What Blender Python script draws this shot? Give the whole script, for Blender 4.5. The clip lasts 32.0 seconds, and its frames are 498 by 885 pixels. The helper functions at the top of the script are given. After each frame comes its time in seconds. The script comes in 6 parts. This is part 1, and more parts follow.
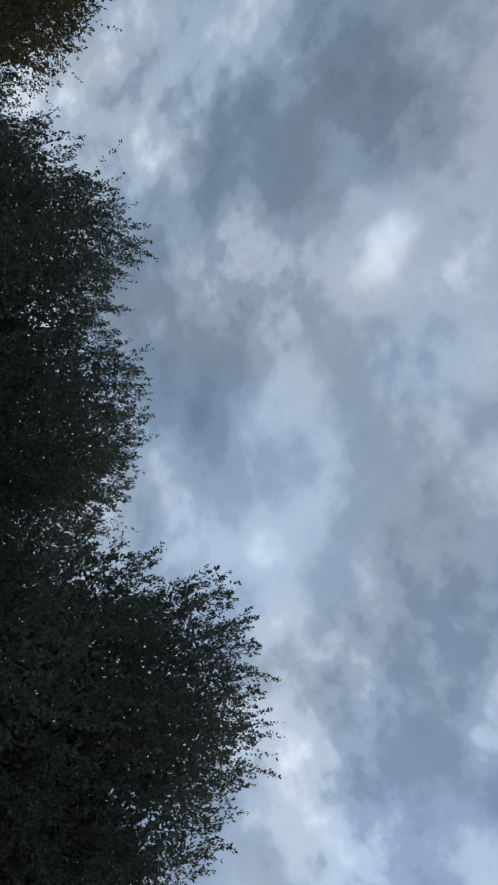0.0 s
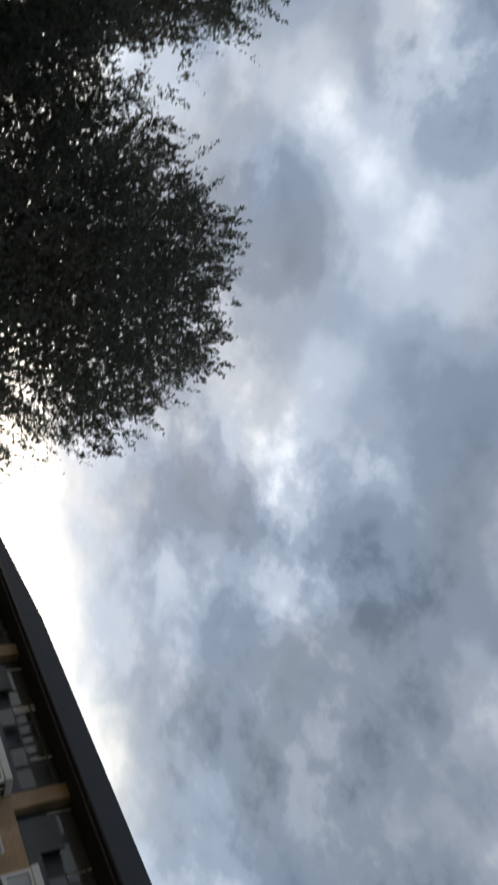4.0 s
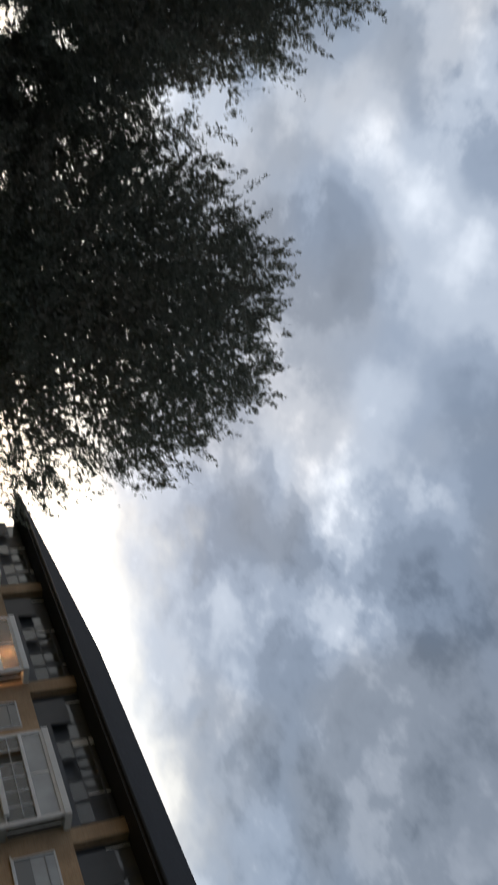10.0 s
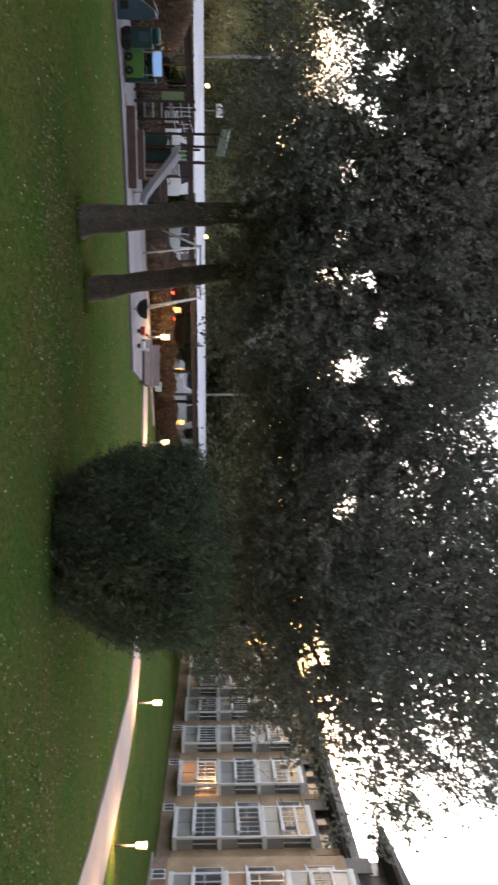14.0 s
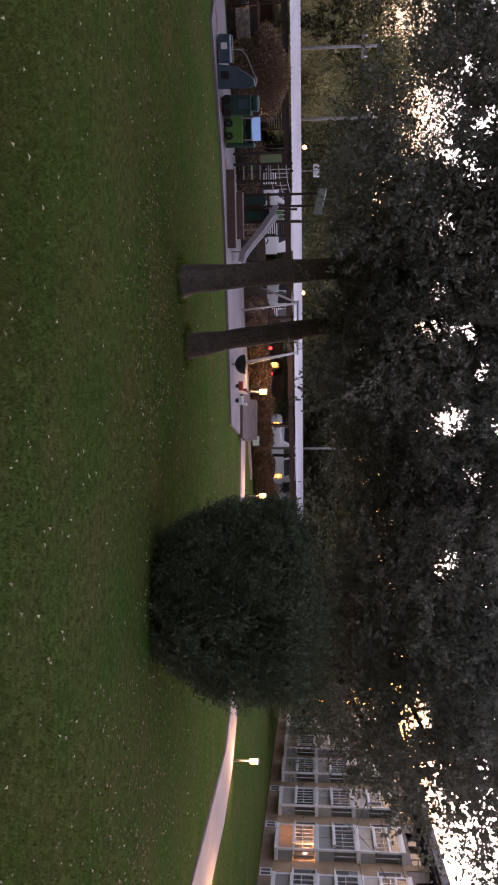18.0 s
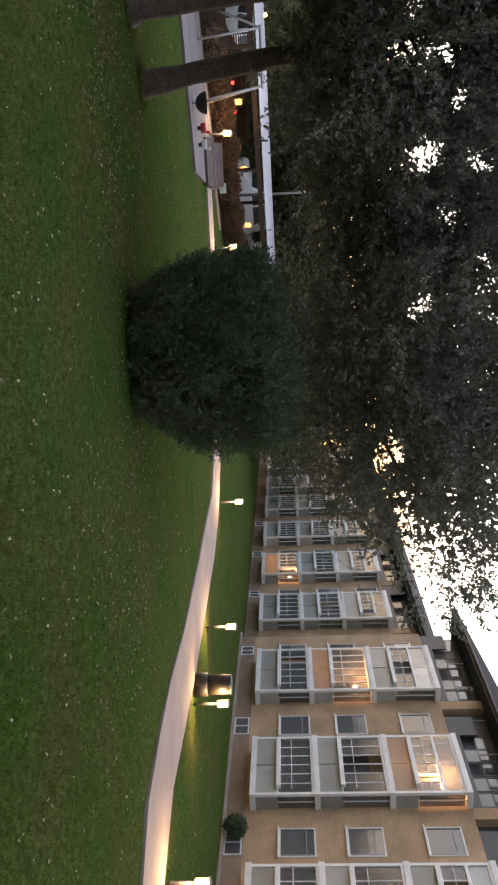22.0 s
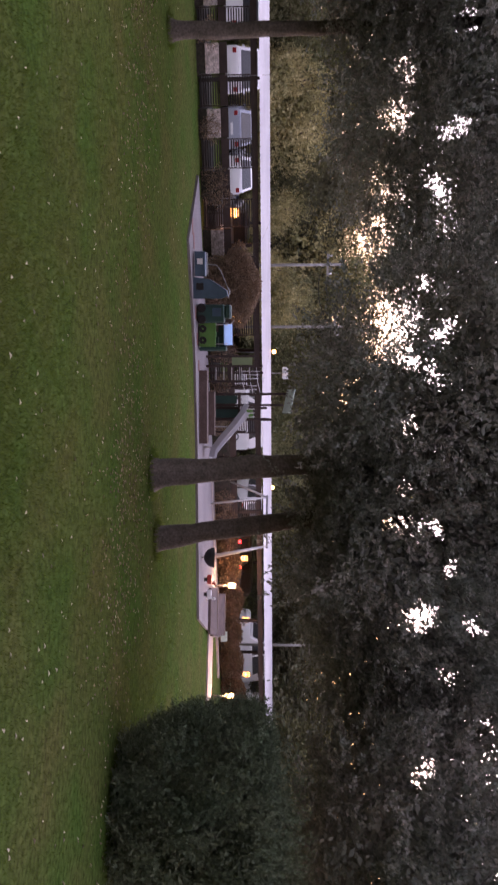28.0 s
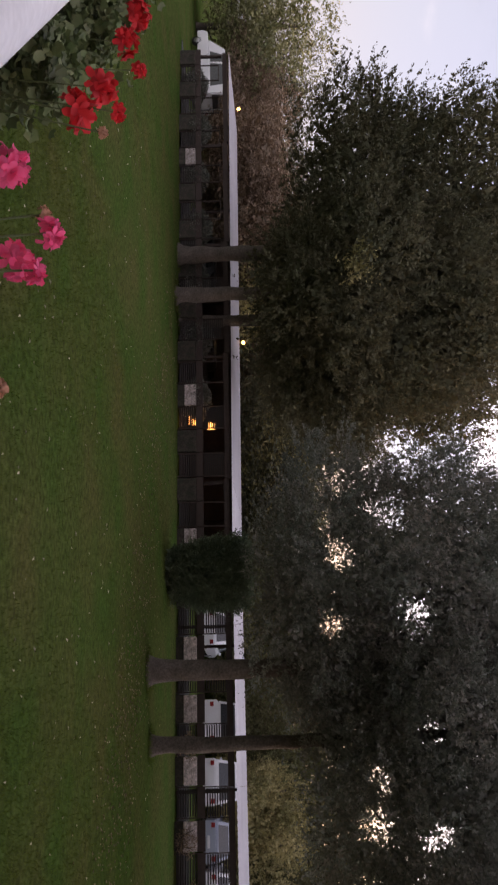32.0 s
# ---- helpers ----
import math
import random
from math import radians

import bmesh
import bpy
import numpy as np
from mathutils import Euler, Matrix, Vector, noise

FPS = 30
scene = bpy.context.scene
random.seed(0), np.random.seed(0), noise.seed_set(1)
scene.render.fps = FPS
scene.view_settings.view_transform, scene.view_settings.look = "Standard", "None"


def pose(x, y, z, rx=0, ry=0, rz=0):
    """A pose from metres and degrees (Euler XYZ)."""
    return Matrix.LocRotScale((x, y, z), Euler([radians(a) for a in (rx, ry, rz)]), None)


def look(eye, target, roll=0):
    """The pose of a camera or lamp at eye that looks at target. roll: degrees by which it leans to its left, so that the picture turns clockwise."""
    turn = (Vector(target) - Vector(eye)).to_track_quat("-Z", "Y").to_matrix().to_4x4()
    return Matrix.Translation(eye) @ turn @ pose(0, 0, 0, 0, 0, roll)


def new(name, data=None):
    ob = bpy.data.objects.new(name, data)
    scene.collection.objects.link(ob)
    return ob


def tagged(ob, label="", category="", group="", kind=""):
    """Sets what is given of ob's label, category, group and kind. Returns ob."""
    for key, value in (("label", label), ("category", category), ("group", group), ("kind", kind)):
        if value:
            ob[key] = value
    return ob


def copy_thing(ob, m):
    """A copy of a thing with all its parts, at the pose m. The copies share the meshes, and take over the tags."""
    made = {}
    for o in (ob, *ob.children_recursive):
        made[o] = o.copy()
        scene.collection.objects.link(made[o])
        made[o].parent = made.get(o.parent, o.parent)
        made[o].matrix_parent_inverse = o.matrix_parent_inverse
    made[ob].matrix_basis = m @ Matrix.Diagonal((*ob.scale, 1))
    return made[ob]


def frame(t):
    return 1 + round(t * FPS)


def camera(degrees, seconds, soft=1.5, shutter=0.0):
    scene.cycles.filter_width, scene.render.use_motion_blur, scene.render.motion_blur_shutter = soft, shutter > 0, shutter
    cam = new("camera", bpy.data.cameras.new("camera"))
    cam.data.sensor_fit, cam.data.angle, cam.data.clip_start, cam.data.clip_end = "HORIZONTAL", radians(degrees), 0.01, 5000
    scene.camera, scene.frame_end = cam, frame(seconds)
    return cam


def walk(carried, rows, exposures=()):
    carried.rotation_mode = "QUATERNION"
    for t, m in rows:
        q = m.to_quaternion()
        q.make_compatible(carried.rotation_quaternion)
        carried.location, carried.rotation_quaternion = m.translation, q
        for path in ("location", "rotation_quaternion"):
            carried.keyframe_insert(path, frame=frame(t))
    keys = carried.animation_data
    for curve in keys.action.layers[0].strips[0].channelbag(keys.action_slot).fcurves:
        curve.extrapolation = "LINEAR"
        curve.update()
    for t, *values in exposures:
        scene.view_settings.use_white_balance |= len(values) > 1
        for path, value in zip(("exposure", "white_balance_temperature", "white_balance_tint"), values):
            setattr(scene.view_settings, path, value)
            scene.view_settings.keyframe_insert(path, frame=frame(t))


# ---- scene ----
cam = camera(33.42, 32.0, soft=2.2, shutter=0.5)
PATH = [
    (0, (0.0, 0.0, 3.0), (-1.0074, 1.3066, 4.1305), 94.74),
    (0.5, (0.0, 0.0, 3.0), (-0.9758, 1.3438, 4.1144), 93.92),
    (1, (0.0, 0.0, 3.0), (-0.8209, 1.4529, 4.1024), 93.57),
    (1.5, (0.0, 0.0, 3.0), (-0.5636, 1.5681, 4.1061), 93.38),
    (2, (0.0, 0.0, 3.0), (-0.3311, 1.6429, 4.0915), 91.65),
    (2.5, (0.0, 0.0, 3.0), (-0.1257, 1.6886, 4.0643), 91.89),
    (3, (0.0, 0.0, 3.0), (0.2396, 1.6927, 4.0379), 91.82),
    (3.5, (0.0, 0.0, 3.0), (0.5751, 1.6201, 4.0221), 90.28),
    (4, (0.0, 0.0, 3.0), (0.8071, 1.5394, 3.9894), 88.83),
    (4.5, (0.0, 0.0, 3.0), (0.9538, 1.4579, 3.9822), 89.68),
    (6.5, (0.0, 0.0, 3.0), (1.2845, 1.2245, 3.9223), 88.42),
    (7, (0.0, 0.0, 3.0), (1.2860, 1.2290, 3.9141), 88.03),
    (7.5, (0.0, 0.0, 3.0), (1.2504, 1.2653, 3.9140), 87.70),
    (8, (0.0, 0.0, 3.0), (1.1505, 1.3522, 3.9208), 87.66),
    (8.5, (0.0, 0.0, 3.0), (1.0613, 1.4172, 3.9302), 87.76),
    (9, (0.0, 0.0, 3.0), (0.9913, 1.4634, 3.9358), 87.82),
    (9.5, (0.0, 0.0, 3.0), (0.9160, 1.5198, 3.9226), 87.81),
    (10, (0.0, 0.0, 3.0), (0.7660, 1.6256, 3.8778), 88.94),
    (10.5, (0.0, 0.0, 3.0), (0.5477, 1.7434, 3.8128), 90.26),
    (11, (0.0, 0.0, 3.0), (0.4038, 1.8122, 3.7435), 90.05),
    (11.5, (0.0, 0.0, 3.0), (0.3160, 1.8587, 3.6675), 89.73),
    (12, (0.0, 0.0, 3.0), (0.2660, 1.8895, 3.5991), 89.42),
    (12.5, (0.0, 0.0, 3.0), (0.2294, 1.9116, 3.5416), 89.29),
    (13, (0.0, 0.0, 3.0), (0.1896, 1.9361, 3.4644), 89.83),
    (13.5, (0.0, 0.0, 3.0), (0.1562, 1.9749, 3.2747), 90.32),
    (14, (0.0, 0.0, 3.0), (0.1239, 1.9946, 3.0794), 90.30),
    (14.5, (0.0, 0.0, 3.0), (0.0801, 1.9981, 2.9674), 89.63),
    (15, (0.0, 0.0, 3.0), (0.0410, 1.9975, 2.9078), 89.81),
    (15.5, (0.0, 0.0, 3.0), (0.0223, 1.9959, 2.8735), 89.86),
    (17.5, (0.0, 0.0, 3.0), (-0.0016, 1.9936, 2.8396), 90.10),
    (18, (0.0, 0.0, 3.0), (-0.0041, 1.9940, 2.8446), 90.23),
    (18.5, (0.0, 0.0, 3.0), (-0.0033, 1.9943, 2.8491), 90.34),
    (19, (0.0, 0.0, 3.0), (0.0006, 1.9949, 2.8567), 90.38),
    (19.5, (0.0, 0.0, 3.0), (0.0084, 1.9953, 2.8632), 90.31),
    (20, (0.0, 0.0, 3.0), (0.0355, 1.9958, 2.8753), 89.76),
    (20.5, (0.0, 0.0, 3.0), (0.1772, 1.9885, 2.8792), 88.11),
    (21, (0.0, 0.0, 3.0), (0.3874, 1.9583, 2.8778), 87.21),
    (21.5, (0.0, 0.0, 3.0), (0.5198, 1.9282, 2.8908), 87.49),
    (22, (0.0, 0.0, 3.0), (0.5802, 1.9113, 2.8980), 88.13),
    (22.5, (0.0, 0.0, 3.0), (0.5941, 1.9070, 2.8982), 88.55),
    (23, (0.0, 0.0, 3.0), (0.5508, 1.9202, 2.9035), 88.74),
    (23.5, (0.0, 0.0, 3.0), (0.3736, 1.9624, 2.9038), 89.18),
    (24, (0.0, 0.0, 3.0), (0.1244, 1.9942, 2.9115), 89.97),
    (24.5, (0.0, 0.0, 3.0), (-0.0576, 1.9984, 2.9448), 90.12),
    (25, (0.0, 0.0, 3.0), (-0.1800, 1.9914, 2.9551), 89.69),
    (25.5, (0.0, 0.0, 3.0), (-0.2938, 1.9775, 2.9434), 89.85),
    (27.5, (0.0, 0.0, 3.0), (-0.4233, 1.9536, 2.9335), 90.62),
    (28, (0.0, 0.0, 3.0), (-0.4645, 1.9435, 2.9168), 90.14),
    (28.5, (0.0, 0.0, 3.0), (-0.6170, 1.9007, 2.9189), 89.66),
    (29, (0.0, 0.0, 3.0), (-0.8756, 1.7976, 2.9575), 89.84),
    (29.5, (0.0, 0.0, 3.0), (-1.1205, 1.6566, 3.0182), 90.03),
    (30, (0.0, 0.0, 3.0), (-1.2981, 1.5201, 3.0641), 90.05),
    (30.5, (0.0, 0.0, 3.0), (-1.4589, 1.3669, 3.0565), 90.68),
    (31, (0.0, 0.0, 3.0), (-1.5984, 1.2018, 3.0264), 90.23),
    (31.5, (0.0, 0.0, 3.0), (-1.6876, 1.0733, 3.0005), 88.87),
    (32, (0.0, 0.0, 3.0), (-1.7294, 1.0045, 2.9944), 88.29),
]
EXPOSURES = [(0,0.12,5800,4),(3,0.12,6350,7),(9,0.1,6400,8),(11,0.12,6400,8),(12,0.5,6400,9),(13,0.85,6450,9),(13.5,1.2,6500,10),(14,2.35,6600,15),(15,1.9,6600,28),(20,1.87,6600,36),(21.5,1.95,6600,18),(23,2.0,6600,14),(24.5,1.85,6600,28),(25,1.85,6600,32),(28,2.5,6750,42),(29,2.45,6750,41),(30,1.68,6900,35),(31,1.7,7150,35),(32,1.65,7250,30)]
walk(cam, [(t, look(eye, target, roll)) for t, eye, target, roll in PATH], EXPOSURES)

# ---------------------------------------------------------------- world and sun
def nodes_of(tree):
    tree.nodes.clear()
    return tree.nodes, tree.links


def build_world():
    w = bpy.data.worlds.new("dusk_sky")
    scene.world = w
    w.use_nodes = True
    nd, ln = nodes_of(w.node_tree)
    out = nd.new("ShaderNodeOutputWorld")
    co = nd.new("ShaderNodeTexCoord")
    sep = nd.new("ShaderNodeSeparateXYZ")
    ln.new(co.outputs["Generated"], sep.inputs[0])

    def mth(op, a, b=None, clamp=False):
        n = nd.new("ShaderNodeMath")
        n.operation, n.use_clamp = op, clamp
        for k, v in enumerate((a, b)):
            if v is None:
                continue
            if isinstance(v, (int, float)):
                n.inputs[k].default_value = v
            else:
                ln.new(v, n.inputs[k])
        return n.outputs[0]

    # cloud layer seen as a flat sheet overhead
    zc = mth("ADD", mth("MAXIMUM", sep.outputs[2], 0.0), 0.34)
    comb = nd.new("ShaderNodeCombineXYZ")
    ln.new(mth("DIVIDE", sep.outputs[0], zc), comb.inputs[0])
    ln.new(mth("DIVIDE", sep.outputs[1], zc), comb.inputs[1])

    def fbm(scale, detail, rough, dist, off):
        mp = nd.new("ShaderNodeMapping")
        mp.inputs["Location"].default_value = (off, off * 0.7, 0)
        ln.new(comb.outputs[0], mp.inputs[0])
        n = nd.new("ShaderNodeTexNoise")
        n.noise_dimensions = "2D"
        n.inputs["Scale"].default_value = scale
        n.inputs["Detail"].default_value = detail
        n.inputs["Roughness"].default_value = rough
        n.inputs["Distortion"].default_value = dist
        ln.new(mp.outputs[0], n.inputs["Vector"])
        return n.outputs[0]

    def ramp(fac, stops):
        r = nd.new("ShaderNodeValToRGB")
        r.color_ramp.interpolation = "EASE"
        e = r.color_ramp.elements
        while len(e) < len(stops):
            e.new(0.5)
        for k, (p, c) in enumerate(stops):
            e[k].position, e[k].color = p, (*c, 1)
        ln.new(fac, r.inputs[0])
        return r.outputs[0]

    big = fbm(1.3, 2.0, 0.5, 0.0, 3.1)
    mid = fbm(4.6, 5.0, 0.52, 0.0, 7.7)
    mixv = mth("ADD", mth("ADD", mth("MULTIPLY", big, 0.34), mth("MULTIPLY", mid, 0.46)), 0.095)
    # a finer ripple, and grey-violet against bluer stretches
    ripple = mth("SUBTRACT", fbm(12.0, 5.0, 0.6, 0.0, 1.9), 0.5)
    mixv = mth("ADD", mixv, mth("MULTIPLY", ripple, 0.17))
    # the larger lit and dark clouds: heading, height angle, half width, lightness
    for az, el, half, light in CLOUD_BANKS:
        a, e = radians(az), radians(el)
        vd = nd.new("ShaderNodeVectorMath")
        vd.operation = "DISTANCE"
        ln.new(co.outputs["Generated"], vd.inputs[0])
        vd.inputs[1].default_value = (math.sin(a) * math.cos(e), math.cos(a) * math.cos(e), math.sin(e))
        bank = nd.new("ShaderNodeMapRange")
        bank.interpolation_type = "SMOOTHSTEP"
        bank.inputs[1].default_value, bank.inputs[2].default_value = radians(half) * 1.9, 0.0
        bank.inputs[3].default_value, bank.inputs[4].default_value = 0.0, light
        ragged = mth("ADD", vd.outputs["Value"], mth("MULTIPLY", mth("ADD", mth("SUBTRACT", mid, 0.5), ripple), radians(half) * 2.3))
        ln.new(ragged, bank.inputs[0])
        mixv = mth("ADD", mixv, bank.outputs[0])
    hue = ramp(fbm(2.7, 3.0, 0.5, 0.0, 11.3), [(0.38, (1.045, 1.0, 0.955)), (0.62, (0.965, 0.995, 1.03))])
    tinted = nd.new("ShaderNodeMix")
    tinted.data_type, tinted.blend_type = "RGBA", "MULTIPLY"
    tinted.inputs[0].default_value = 1.0
    ln.new(ramp(mixv, CLOUDS), tinted.inputs[6])
    ln.new(hue, tinted.inputs[7])
    clouds = tinted.outputs[2]
    # the low west is clear and bright just after sunset
    low = nd.new("ShaderNodeMapRange")
    low.interpolation_type = "SMOOTHSTEP"
    low.inputs[1].default_value, low.inputs[2].default_value = 0.37, 0.20
    ln.new(mth("ADD", sep.outputs[2], mth("MULTIPLY", mth("SUBTRACT", mid, 0.5), 0.22)), low.inputs[0])
    glow = nd.new("ShaderNodeVectorMath")
    glow.operation = "DOT_PRODUCT"
    ln.new(co.outputs["Generated"], glow.inputs[0])
    glow.inputs[1].default_value = (math.sin(radians(GLOW_AZ)), math.cos(radians(GLOW_AZ)), 0.06)
    side = mth("POWER", mth("MAXIMUM", glow.outputs["Value"], 0.0), 1.6)
    lowcol = nd.new("ShaderNodeMix")
    lowcol.data_type = "RGBA"
    lowcol.inputs[6].default_value = (*LOW_PALE, 1)
    lowcol.inputs[7].default_value = (*LOW_WARM, 1)
    ln.new(side, lowcol.inputs[0])
    allc = nd.new("ShaderNodeMix")
    allc.data_type = "RGBA"
    ln.new(low.outputs[0], allc.inputs[0])
    ln.new(clouds, allc.inputs[6])
    # a deeper amber right over the horizon
    hor = nd.new("ShaderNodeMapRange")
    hor.interpolation_type = "SMOOTHSTEP"
    hor.inputs[1].default_value, hor.inputs[2].default_value = 0.175, 0.10
    ln.new(sep.outputs[2], hor.inputs[0])
    amber = nd.new("ShaderNodeMix")
    amber.data_type = "RGBA"
    broad = mth("MAXIMUM", mth("MULTIPLY", mth("ADD", glow.outputs["Value"], 0.2), 0.8), 0.0)
    ln.new(mth("MULTIPLY", hor.outputs[0], broad), amber.inputs[0])
    ln.new(lowcol.outputs[2], amber.inputs[6])
    amber.inputs[7].default_value = (*LOW_AMBER, 1)
    ln.new(amber.outputs[2], allc.inputs[7])
    fall = nd.new("ShaderNodeMapRange")
    fall.inputs[1].default_value, fall.inputs[2].default_value = -1.0, 1.0
    fall.inputs[3].default_value, fall.inputs[4].default_value = 0.30, 1.17
    ln.new(glow.outputs["Value"], fall.inputs[0])
    bg = nd.new("ShaderNodeBackground")
    ln.new(mth("MULTIPLY", fall.outputs[0], SKY_STRENGTH), bg.inputs[1])
    ln.new(allc.outputs[2], bg.inputs[0])
    # the clear sky behind the clouds
    sky = nd.new("ShaderNodeTexSky")
    sky.sky_type, sky.sun_disc = "NISHITA", False
    sky.sun_elevation, sky.sun_rotation = radians(2.0), radians(GLOW_AZ)
    bg2 = nd.new("ShaderNodeBackground")
    bg2.inputs[1].default_value = 0.05
    ln.new(sky.outputs[0], bg2.inputs[0])
    add = nd.new("ShaderNodeAddShader")
    ln.new(bg.outputs[0], add.inputs[0])
    ln.new(bg2.outputs[0], add.inputs[1])
    ln.new(add.outputs[0], out.inputs[0])


CLOUDS = [(0.24, (0.10, 0.125, 0.175)), (0.40, (0.185, 0.22, 0.29)), (0.48, (0.265, 0.305, 0.385)), (0.56, (0.42, 0.455, 0.53)), (0.68, (0.82, 0.83, 0.88))]
CLOUD_BANKS = [(-0.5, 31.0, 2.6, 0.10), (2.5, 33.5, 2.2, 0.09), (5.5, 36.0, 2.4, 0.09), (12.0, 41.5, 6.5, 0.10), (10.0, 31.5, 3.5, -0.09), (1.9, 39.6, 3.6, -0.08), (34.7, 34.5, 4.0, -0.09), (47.0, 31.8, 5.5, -0.10),
               (61.0, 29.5, 4.0, -0.08), (71.2, 34.0, 6.0, -0.12), (63.0, 34.5, 4.0, 0.06), (23.0, 35.0, 3.0, 0.06), (24.0, 42.0, 3.5, -0.06), (29.0, 38.0, 2.5, 0.07), (32.0, 26.5, 3.5, -0.06),
               (36.5, 22.5, 4.5, 0.04), (64.7, 25.8, 3.0, 0.05), (-56.0, 40.5, 3.0, 0.07), (-59.5, 32.4, 6.0, -0.06), (-41.5, 36.5, 3.5, 0.06), (-29.5, 36.5, 3.5, 0.06), (-43.5, 30.3, 4.0, -0.05),
               (-11.0, 45.0, 6.0, -0.10), (-1.0, 46.0, 3.0, 0.07), (4.0, 23.0, 3.0, 0.08)]
LOW_PALE, LOW_WARM = (0.265, 0.315, 0.41), (1.45, 1.36, 1.22)
LOW_AMBER = (0.90, 0.52, 0.20)
GLOW_AZ, SKY_STRENGTH = 20.0, 1.0
build_world()

sun_data = bpy.data.lights.new("sun", "SUN")
sun_data.energy, sun_data.angle, sun_data.color = 0.25, radians(25), (1.0, 0.86, 0.7)
sun = new("sun", sun_data)
sun.matrix_world = look((math.sin(radians(GLOW_AZ)) * 100, math.cos(radians(GLOW_AZ)) * 100, 14), (0, 0, 0))


# ---------------------------------------------------------------- materials
def mat(name, color, rough=0.8, metal=0.0, spec=0.4, var=0.0, vscale=2.0, grain=0.0, gscale=60.0, bump=0.0, bscale=40.0,
        color2=None, per_object=0.0, per_island=0.0, emit=None, emit_strength=0.0, coords="Object", transmit=0.0, trans_col=None):
    m = bpy.data.materials.new(name)
    m.use_nodes = True
    nd, ln = nodes_of(m.node_tree)
    out = nd.new("ShaderNodeOutputMaterial")
    p = nd.new("ShaderNodeBsdfPrincipled")
    ln.new(p.outputs[0], out.inputs[0])
    p.inputs["Roughness"].default_value, p.inputs["Metallic"].default_value = rough, metal
    p.inputs["Specular IOR Level"].default_value = spec
    p.inputs["Base Color"].default_value = (*color, 1)
    co = nd.new("ShaderNodeTexCoord")
    col = None

    def noise_tex(scale, detail=4.0):
        n = nd.new("ShaderNodeTexNoise")
        n.inputs["Scale"].default_value, n.inputs["Detail"].default_value = scale, detail
        ln.new(co.outputs[coords], n.inputs["Vector"])
        return n.outputs[0]

    def mixc(fac, a, b):
        n = nd.new("ShaderNodeMix")
        n.data_type = "RGBA"
        ln.new(fac, n.inputs[0])
        for k, v in ((6, a), (7, b)):
            if isinstance(v, tuple):
                n.inputs[k].default_value = (*v, 1)
            else:
                ln.new(v, n.inputs[k])
        return n.outputs[2]

    def spread(val, lo, hi):
        n = nd.new("ShaderNodeMapRange")
        n.inputs[1].default_value, n.inputs[2].default_value = 0.32, 0.68
        n.inputs[3].default_value, n.inputs[4].default_value = lo, hi
        ln.new(val, n.inputs[0])
        return n.outputs[0]

    if color2 or var:
        second = color2 or tuple(c * (1 - var) for c in color)
        col = mixc(spread(noise_tex(vscale, 5.0), 0, 1), color, second)

    def scale_by(val, lo, hi, before):
        n = nd.new("ShaderNodeVectorMath")
        n.operation = "SCALE"
        if before is None:
            n.inputs[0].default_value = color
        else:
            ln.new(before, n.inputs[0])
        ln.new(spread(val, lo, hi), n.inputs["Scale"])
        return n.outputs[0]

    if grain:
        col = scale_by(noise_tex(gscale, 3.0), 1 - grain, 1 + grain, col)
    for amount, node, sock in ((per_object, "ShaderNodeObjectInfo", "Random"), (per_island, "ShaderNodeNewGeometry", "Random Per Island")):
        if amount:
            n = nd.new(node)
            r = nd.new("ShaderNodeMapRange")
            r.inputs[3].default_value, r.inputs[4].default_value = 1 - amount, 1 + amount
            ln.new(n.outputs[sock], r.inputs[0])
            s = nd.new("ShaderNodeVectorMath")
            s.operation = "SCALE"
            if col is None:
                s.inputs[0].default_value = color
            else:
                ln.new(col, s.inputs[0])
            ln.new(r.outputs[0], s.inputs["Scale"])
            col = s.outputs[0]
    if col is not None:
        ln.new(col, p.inputs["Base Color"])
    if bump:
        b = nd.new("ShaderNodeBump")
        b.inputs["Strength"].default_value, b.inputs["Distance"].default_value = bump, 0.02
        ln.new(noise_tex(bscale, 4.0), b.inputs["Height"])
        ln.new(b.outputs[0], p.inputs["Normal"])
    if emit:
        p.inputs["Emission Color"].default_value = (*emit, 1)
        p.inputs["Emission Strength"].default_value = emit_strength
    if transmit:
        t = nd.new("ShaderNodeBsdfTranslucent")
        t.inputs[0].default_value = (*(trans_col or color), 1)
        mx = nd.new("ShaderNodeMixShader")
        mx.inputs[0].default_value = transmit
        ln.new(p.outputs[0], mx.inputs[1])
        ln.new(t.outputs[0], mx.inputs[2])
        ln.new(mx.outputs[0], out.inputs[0])
    return m


